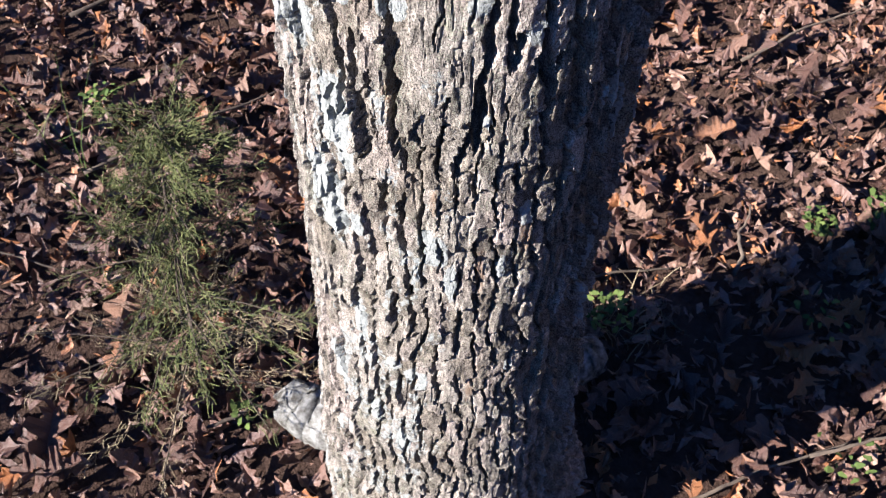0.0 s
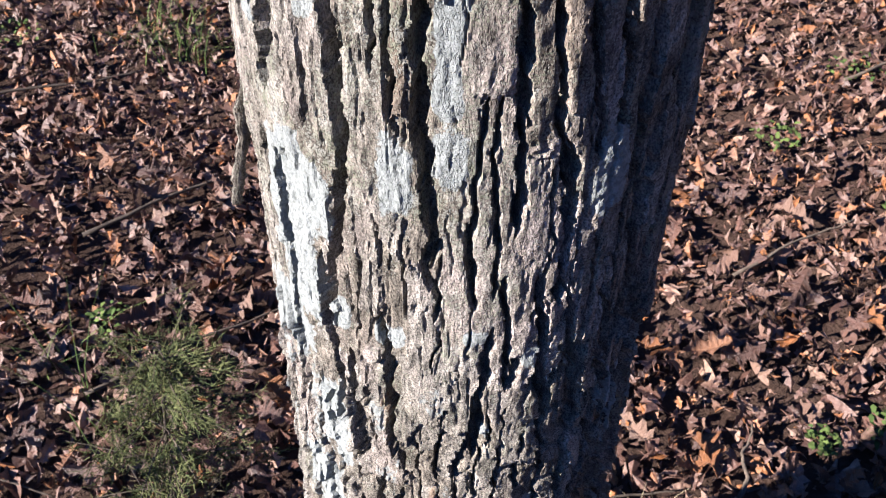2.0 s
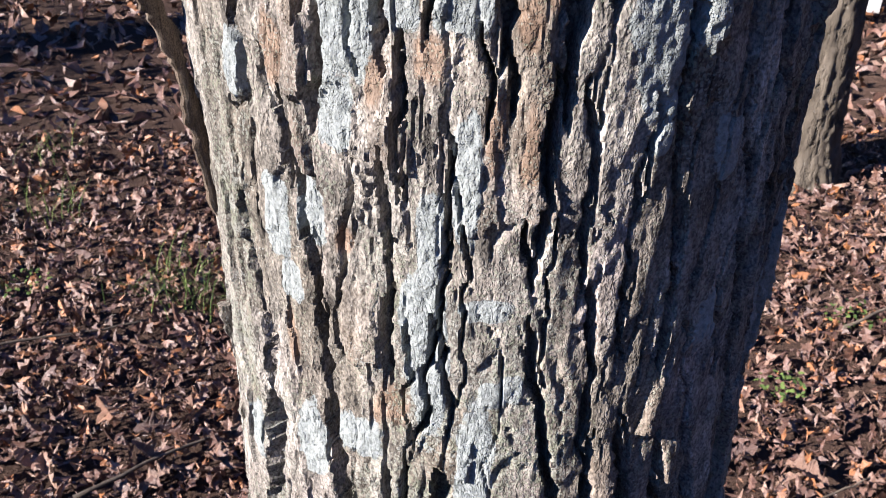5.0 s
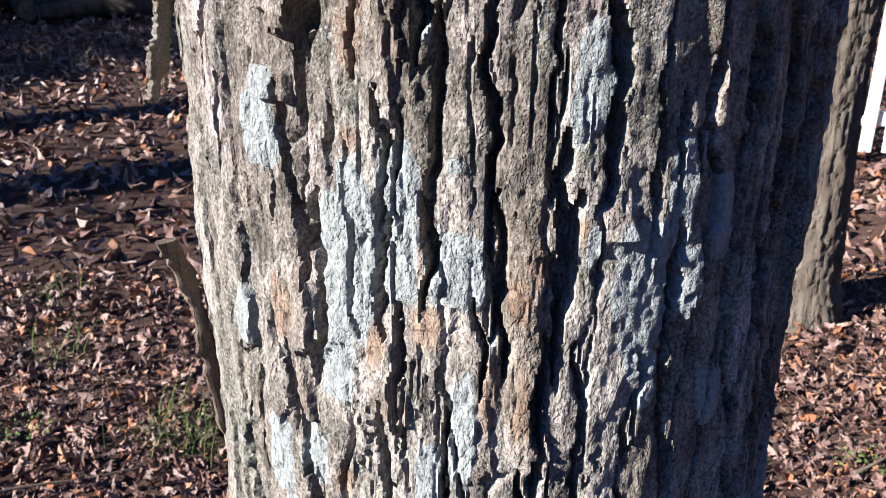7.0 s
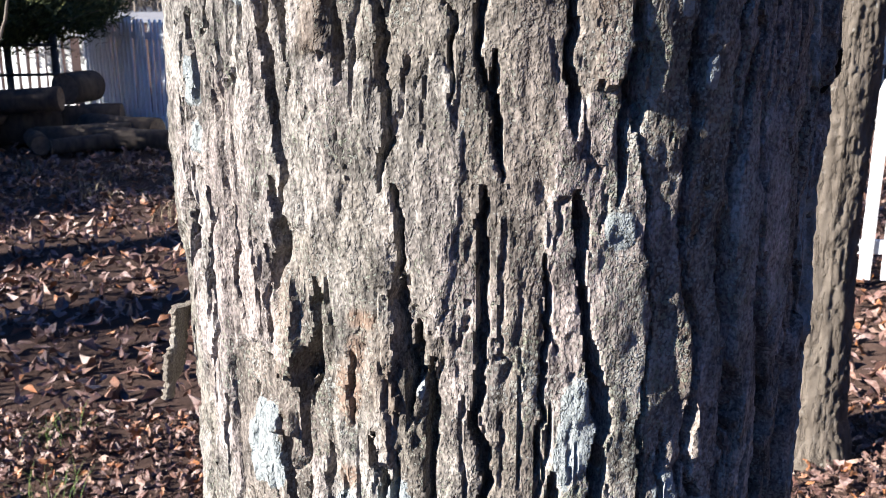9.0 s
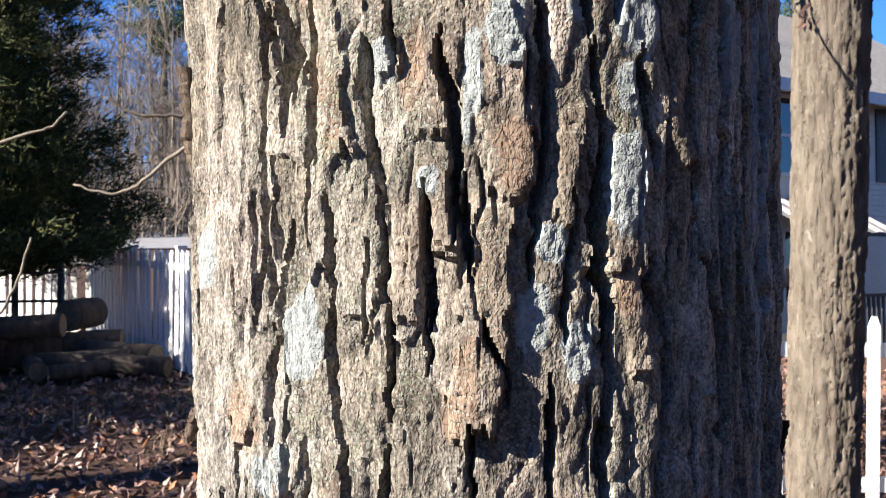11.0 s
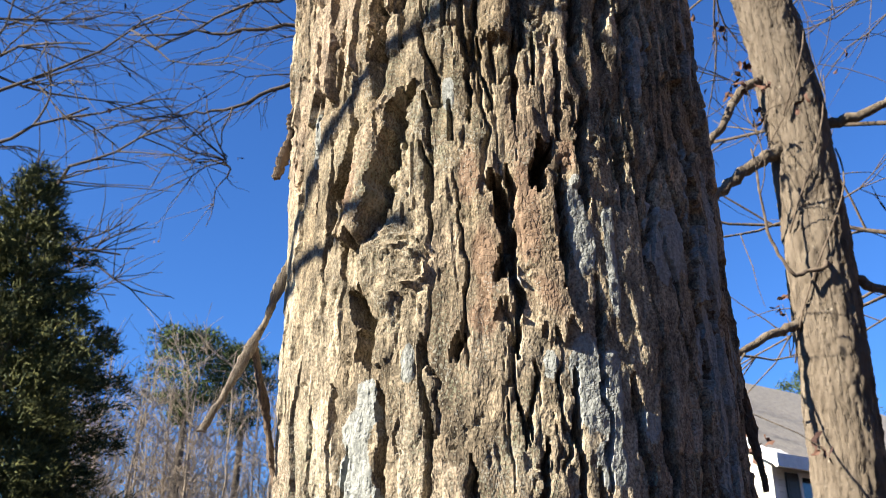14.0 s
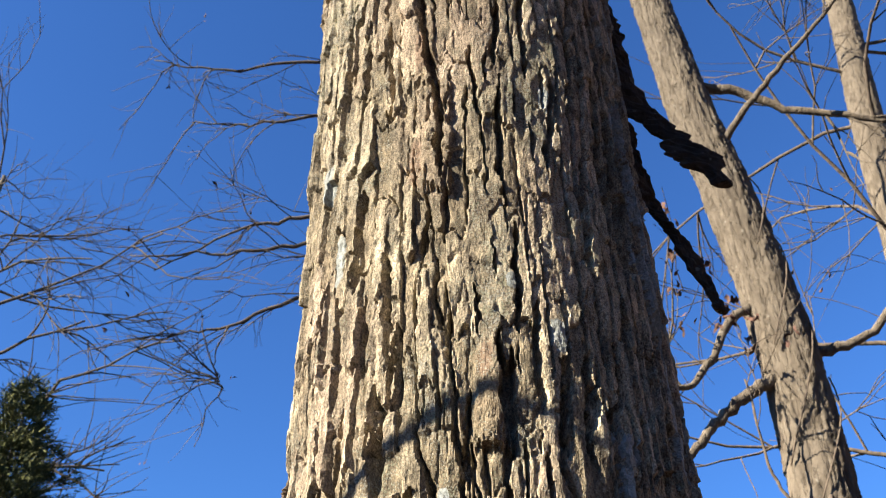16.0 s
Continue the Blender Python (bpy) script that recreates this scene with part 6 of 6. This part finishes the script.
# ---- picket fences ----
def picket_mesh(w, h, t):
    s = Shape()
    pts = [(-w / 2, 0), (w / 2, 0), (w / 2, h - 0.06), (0.012, h), (-0.012, h), (-w / 2, h - 0.06)]
    s.add([(x, -t / 2, z) for x, z in pts] + [(x, t / 2, z) for x, z in pts], [tuple(range(6)), tuple(range(11, 5, -1))] + [(i, 6 + i, 6 + (i + 1) % 6, (i + 1) % 6) for i in range(6)])
    me = s.mesh("picket")
    me.materials.append(MAT_PAINT)
    return me


def picket_fence(a, b, lift, label, spacing=0.14, height=1.2, posts=2.0, wide=0.07):
    a, b = np.array(a, float), np.array(b, float)
    length = float(np.linalg.norm(b - a))
    ang = math.degrees(math.atan2(b[1] - a[1], b[0] - a[0]))
    ob = empty("picket_fence", (a[0], a[1], float(ground_z(*a))))
    tagged(ob, label, "fence")
    me = picket_mesh(wide, height, 0.02)
    rng = np.random.default_rng(int(length * 10))
    for k in range(int(length / spacing)):
        q = a + (b - a) * (k * spacing / length)
        p_ = new("picket", me)
        p_.matrix_world = pose(q[0], q[1], float(ground_z(*q)) + lift, rng.normal(0, 0.5), rng.normal(0, 0.6), ang)
        p_.parent = ob
        p_.matrix_parent_inverse = ob.matrix_world.inverted()
    count = max(1, int(length / posts))
    for k in range(count + 1):
        q = a + (b - a) * (k / count)
        s = Shape()
        z = float(ground_z(*q))
        m = pose(q[0], q[1], z, 0, 0, ang)
        s.box((-0.05, 0.055, -0.3), (0.05, 0.155, height + 0.02 + lift), m)
        s.box((-0.06, 0.045, height + 0.02 + lift), (0.06, 0.165, height + 0.05 + lift), m)
        part("post", s.mesh("post"), MAT_PAINT, ob)
        if k < count:
            q2 = a + (b - a) * ((k + 1) / count)
            z2 = float(ground_z(*q2))
            for zr in (0.16, height - 0.24):
                s = Shape()
                d = np.append(q2 - q, z2 - z)
                n = np.array((-(q2 - q)[1], (q2 - q)[0], 0)) / np.linalg.norm(q2 - q)
                p0, p1 = np.append(q, z + zr + lift) + n * 0.012, np.append(q2, z2 + zr + lift) + n * 0.012
                up, th = np.array((0, 0, 0.085)), n * 0.038
                s.add([p0, p1, p1 + th, p0 + th, p0 + up, p1 + up, p1 + th + up, p0 + th + up], [(3, 2, 1, 0), (4, 5, 6, 7), (0, 1, 5, 4), (1, 2, 6, 5), (2, 3, 7, 6), (3, 0, 4, 7)])
                part("rail", s.mesh("rail"), MAT_PAINT, ob)


picket_fence((-5.6, 14.1), (-2.0, 8.55), 0.03, "weathered white picket fence along the rising lawn", 0.23, 1.40, 2.0, 0.13)
picket_fence((0.6, 5.05), (5.4, 4.85), 0.05, "clean white picket fence before the house")
picket_fence((-7.4, 14.6), (-5.7, 14.15), 0.03, "weathered white picket fence end behind a dark fence", 0.17, 1.35, 2.0, 0.105)

dark = empty("metal_fence", (-5.0, 11.6, float(ground_z(-5.0, 11.6))))
tagged(dark, "dark metal fence with round posts and rails", "fence")
for k, x in enumerate((-6.4, -5.55, -4.95)):
    z = float(ground_z(x, 11.4))
    s = Shape()
    s.tube([(x, 11.4, z - 0.2), (x, 11.4, z + 1.25)], 0.045, 10)
    part("post", s.mesh("post", True), MAT_DARKPOST, dark)
for h in (0.35, 0.75, 1.12):
    s = Shape()
    s.tube([(-6.6, 11.35, float(ground_z(-6.6, 11.4)) + h), (-4.9, 11.35, float(ground_z(-4.9, 11.4)) + h)], 0.02, 8)
    part("rail", s.mesh("rail", True), MAT_DARKPOST, dark)

# ---- log pile ----
LOGS = [
    (-4.36, 10.6, 1.02, 0.19, 0.5, 75), (-4.30, 10.5, 0.62, 0.20, 0.9, 10), (-3.75, 10.2, 0.55, 0.16, 1.0, 160), (-4.9, 10.3, 0.60, 0.22, 0.8, 20),
    (-3.5, 9.85, 0.47, 0.12, 0.9, 170), (-5.3, 10.2, 0.55, 0.18, 0.7, 40), (-4.75, 10.0, 0.9, 0.14, 0.8, 5), (-4.1, 10.0, 0.48, 0.15, 1.1, 0),
    (-5.7, 9.9, 0.50, 0.13, 0.9, 65), (-4.55, 9.75, 0.46, 0.11, 0.7, 120), (-5.1, 9.8, 0.72, 0.12, 0.6, 95), (-3.95, 9.7, 0.44, 0.09, 0.8, 35), (-5.5, 10.3, 0.86, 0.14, 0.5, 130),
]
for x, y, z, r, l, ang in LOGS:
    ob = empty("log", (x, y, z))
    tagged(ob, "sawn log in a rough woodpile by the fence", "log", "woodpile")
    d = np.array((math.cos(radians(ang)), math.sin(radians(ang)), 0.04)) * l / 2
    c = np.array((x, y, z))
    s = Shape()
    s.tube([c - d, c - d * 0.3, c + d * 0.3, c + d], r, 14, 0.05)
    part("bark", s.mesh("bark", True), MAT_LOG, ob)
    for sign in (-1, 1):
        s = Shape()
        s.tube([c + sign * d * 0.99, c + sign * d * 1.006], r * 0.93, 14)
        part("cut_end", s.mesh("cut_end"), MAT_LOGEND, ob, "pale sawn face")

# ---- road and far things ----
s = Shape()
xs = np.linspace(-60, 40, 60)
for y0, y1, dz in ((30.0, 40.5, 0.06),):
    lo = [(x, y0, float(ground_z(x, y0)) + dz) for x in xs]
    hi = [(x, y1, float(ground_z(x, y1)) + dz) for x in xs]
    n = len(xs)
    s.add(lo + hi, [(i, i + 1, n + i + 1, n + i) for i in range(n - 1)])
tagged(part("road", s.mesh("road"), MAT_ASPHALT), "grey asphalt road beyond the picket fence", "road", kind="structure")
far = empty("rail_fence", (-12, 42, float(ground_z(-12, 42))))
tagged(far, "low white rail fence beyond the road", "fence")
for k in range(6):
    x = -14.2 + 1.9 * k
    s = Shape()
    z = float(ground_z(x, 42))
    s.box((x - 0.06, 41.94, z - 0.1), (x + 0.06, 42.06, z + 0.8))
    part("post", s.mesh("post"), MAT_PAINT, far)
for h in (0.30, 0.62):
    s = Shape()
    z = float(ground_z(-10, 42))
    s.box((-14.4, 41.86, z + h), (-4.6, 41.93, z + h + 0.13))
    part("rail", s.mesh("rail"), MAT_PAINT, far)

# ---- house ----
house = empty("house", (6.0, 16.5, 0.0))
tagged(house, "cream-sided two-storey house with a grey shingle roof", "house")
HM = pose(5.88, 16.5, -0.1, 0, 0, 32)  # x along the shaded wall, y along the sunny gable wall
EAVE, DEPTH, LONG, RIDGE = 5.3, 9.0, 10.0, 8.3


def house_part(name, s, mat, label="", parent=None):
    me = s.mesh(name)
    me.transform(HM)
    return part(name, me, mat, parent or house, label)


s = Shape()
s.box((0, 0, 0), (LONG, DEPTH, EAVE))
s.add([(0, 0, EAVE), (0, DEPTH, EAVE), (0, DEPTH / 2, RIDGE), (LONG, 0, EAVE), (LONG, DEPTH, EAVE), (LONG, DEPTH / 2, RIDGE)], [(0, 2, 1), (3, 4, 5), (0, 3, 5, 2), (1, 2, 5, 4)])
house_part("wall", s, MAT_SIDING)
for k in range(46):
    s = Shape()
    z = 0.1 + k * 0.112
    s.box((-0.004, -0.018, z), (LONG, -0.001, z + 0.10))
    house_part("siding_board", s, MAT_SIDING)
for k in range(64):
    z = 0.1 + k * 0.112
    y0 = 0.0 if z < EAVE else (z - EAVE) / (RIDGE - EAVE) * DEPTH / 2
    if y0 > DEPTH / 2 - 0.1:
        break
    s = Shape()
    s.box((-0.018, y0, z), (-0.001, DEPTH - y0, z + 0.10))
    house_part("siding_board", s, MAT_SIDING)
slope = (RIDGE - EAVE) / (DEPTH / 2)
for sign in (0, 1):
    s = Shape()
    y0, y1 = (-0.45, DEPTH / 2) if sign == 0 else (DEPTH + 0.45, DEPTH / 2)
    z0, z1 = EAVE - 0.45 * slope + 0.05, RIDGE + 0.05
    s.add([(-0.4, y0, z0), (LONG + 0.4, y0, z0), (LONG + 0.4, y1, z1), (-0.4, y1, z1), (-0.4, y0, z0 + 0.12), (LONG + 0.4, y0, z0 + 0.12), (LONG + 0.4, y1, z1 + 0.12), (-0.4, y1, z1 + 0.12)], [(3, 2, 1, 0), (4, 5, 6, 7), (0, 1, 5, 4), (1, 2, 6, 5), (2, 3, 7, 6), (3, 0, 4, 7)])
    house_part("roof", s, MAT_ROOF, "grey shingle roof slope")
s = Shape()
s.box((-0.42, -0.50, EAVE - 0.38), (LONG + 0.4, -0.44, EAVE - 0.14))
house_part("gutter", s, MAT_PAINT, "white gutter")
s = Shape()
s.add([(-0.42, -0.47, EAVE - 0.38), (-0.42, DEPTH / 2, RIDGE - 0.10), (-0.42, DEPTH / 2, RIDGE + 0.10), (-0.42, -0.47, EAVE - 0.14), (0.0, -0.47, EAVE - 0.38), (0.0, DEPTH / 2, RIDGE - 0.10), (0.0, DEPTH / 2, RIDGE + 0.10), (0.0, -0.47, EAVE - 0.14)], [(0, 1, 2, 3), (7, 6, 5, 4), (0, 4, 5, 1), (0, 3, 7, 4), (3, 2, 6, 7)])
house_part("rake_board", s, MAT_PAINT, "white gable trim")
s = Shape()
s.box((-0.03, -0.03, 0.0), (0.10, -0.02, EAVE - 0.3))
s.box((-0.03, -0.03, 0.0), (-0.02, 0.10, EAVE - 0.3))
house_part("corner_board", s, MAT_PAINT, "white corner trim")


def window(x0, z0, w, h):
    s = Shape()
    f = 0.07
    s.box((x0 - f, -0.06, z0 - f), (x0 + w + f, -0.02, z0))
    s.box((x0 - f, -0.06, z0 + h), (x0 + w + f, -0.02, z0 + h + f))
    s.box((x0 - f, -0.06, z0), (x0, -0.02, z0 + h))
    s.box((x0 + w, -0.06, z0), (x0 + w + f, -0.02, z0 + h))
    s.box((x0, -0.055, z0 + h / 2 - 0.03), (x0 + w, -0.022, z0 + h / 2 + 0.03))
    s.box((x0 + w / 2 - 0.02, -0.05, z0), (x0 + w / 2 + 0.02, -0.022, z0 + h / 2 - 0.03))
    s.box((x0 + w / 2 - 0.02, -0.05, z0 + h / 2 + 0.03), (x0 + w / 2 + 0.02, -0.022, z0 + h))
    win = house_part("window", s, MAT_PAINT, "white sash window with dark shutters")
    for j in (0, 1):
        g = Shape()
        g.box((x0, -0.035, z0 + j * h / 2), (x0 + w, -0.025, z0 + (j + 1) * h / 2))
        house_part("pane", g, MAT_GLASS, "", win)
    for x1 in (x0 - f - 0.36, x0 + w + f + 0.01):
        g = Shape()
        g.box((x1, -0.05, z0 - 0.05), (x1 + 0.35, -0.02, z0 + h + 0.05))
        for k in range(14):
            zz = z0 + k * h / 14
            g.box((x1 + 0.05, -0.058, zz), (x1 + 0.30, -0.0501, zz + h / 14 * 0.6))
        house_part("shutter", g, MAT_SHUTTER, "dark louvred shutter", win)


window(0.75, 3.45, 0.95, 1.45)
window(4.4, 3.45, 0.95, 1.45)
window(0.9, 0.95, 0.95, 1.35)
window(7.6, 3.45, 0.95, 1.45)
s = Shape()
s.add([(0.15, -0.03, 2.95), (2.6, -0.03, 2.95), (2.6, -1.3, 2.25), (0.15, -1.3, 2.25), (0.15, -0.03, 2.88), (2.6, -0.03, 2.88), (2.6, -1.3, 2.18), (0.15, -1.3, 2.18)], [(0, 3, 2, 1), (4, 5, 6, 7), (0, 1, 5, 4), (1, 2, 6, 5), (2, 3, 7, 6), (3, 0, 4, 7)])
house_part("awning", s, MAT_ROOF, "small sloping awning over the lower window")
for k in range(6):
    s = Shape()
    x = 0.15 + 0.45 * k
    s.add([(x, -0.03, 2.96), (x + 0.2, -0.03, 2.96), (x + 0.2, -1.3, 2.26), (x, -1.3, 2.26), (x, -0.03, 2.975), (x + 0.2, -0.03, 2.975), (x + 0.2, -1.3, 2.275), (x, -1.3, 2.275)], [(0, 1, 2, 3), (4, 7, 6, 5), (0, 4, 5, 1), (1, 5, 6, 2), (2, 6, 7, 3), (3, 7, 4, 0)])
    house_part("awning_stripe", s, MAT_PAINT, "pale stripe")
deck = empty("deck_railing", (6.4, 14.9, 0.0))
tagged(deck, "dark wooden deck with a slatted railing before the house", "railing")
s = Shape()
s.box((-1.0, -2.4, 0.0), (5.0, -0.1, 0.35))
house_part("deck_floor", s, MAT_DARKPOST, "", deck)
s = Shape()
s.box((-1.0, -2.4, 1.12), (5.0, -2.3, 1.18))
house_part("top_rail", s, MAT_DARKPOST, "", deck)
for k in range(44):
    s = Shape()
    s.box((-1.0 + 0.137 * k, -2.37, 0.35), (-0.96 + 0.137 * k, -2.33, 1.12))
    house_part("baluster", s, MAT_DARKPOST, "", deck)

# ---- unseen woods added behind and beside the way, to screen and bounce light ----
def light_screen():
    rng = np.random.default_rng(99)
    verts, tris, base = [], [], 0
    for k in range(98):
        a = rng.uniform(1.0, 2 * math.pi - 1.0)  # from the way ahead, round the back
        d = rng.uniform(19, 34)
        if k >= 70:  # tall ones on the shady side
            a, d = rng.uniform(1.05, 2.7), rng.uniform(10, 17)
        x, y = d * math.sin(a), d * math.cos(a)
        h = rng.uniform(0.22, 0.33) * d if k < 70 else rng.uniform(8, 13)
        if math.cos(a - math.atan2(SUN_AZ.x, SUN_AZ.y)) > 0.9:
            h *= 0.55
        n = 420
        q = 1 - np.sqrt(rng.random(n))
        rim = 3.0 * (1.05 - q) * rng.uniform(0.2, 1.0, n)
        b = rng.uniform(0, 2 * np.pi, n)
        c = np.stack([x + rim * np.cos(b), y + rim * np.sin(b), 0.3 + h * q], -1)
        way = rng.normal(0, 1, (n, 3))
        way /= np.linalg.norm(way, axis=1)[:, None]
        side = np.cross(way, rng.normal(0, 1, (n, 3)))
        side /= np.linalg.norm(side, axis=1)[:, None]
        l = rng.uniform(0.5, 1.0, n)[:, None]
        verts.append(np.stack([c - side * l * 0.4, c + side * l * 0.4, c + way * l], 1).reshape(-1, 3))
        tris.append(np.arange(3 * n).reshape(-1, 3) + base)
        base += 3 * n
    ob = part("woods", fast_mesh("woods", np.concatenate(verts), np.concatenate(tris), False, 3), MAT_FILLWOODS)
    tagged(ob, "unseen grey-brown tree screen added to block and bounce light", "woods", kind="stuff")


light_screen()
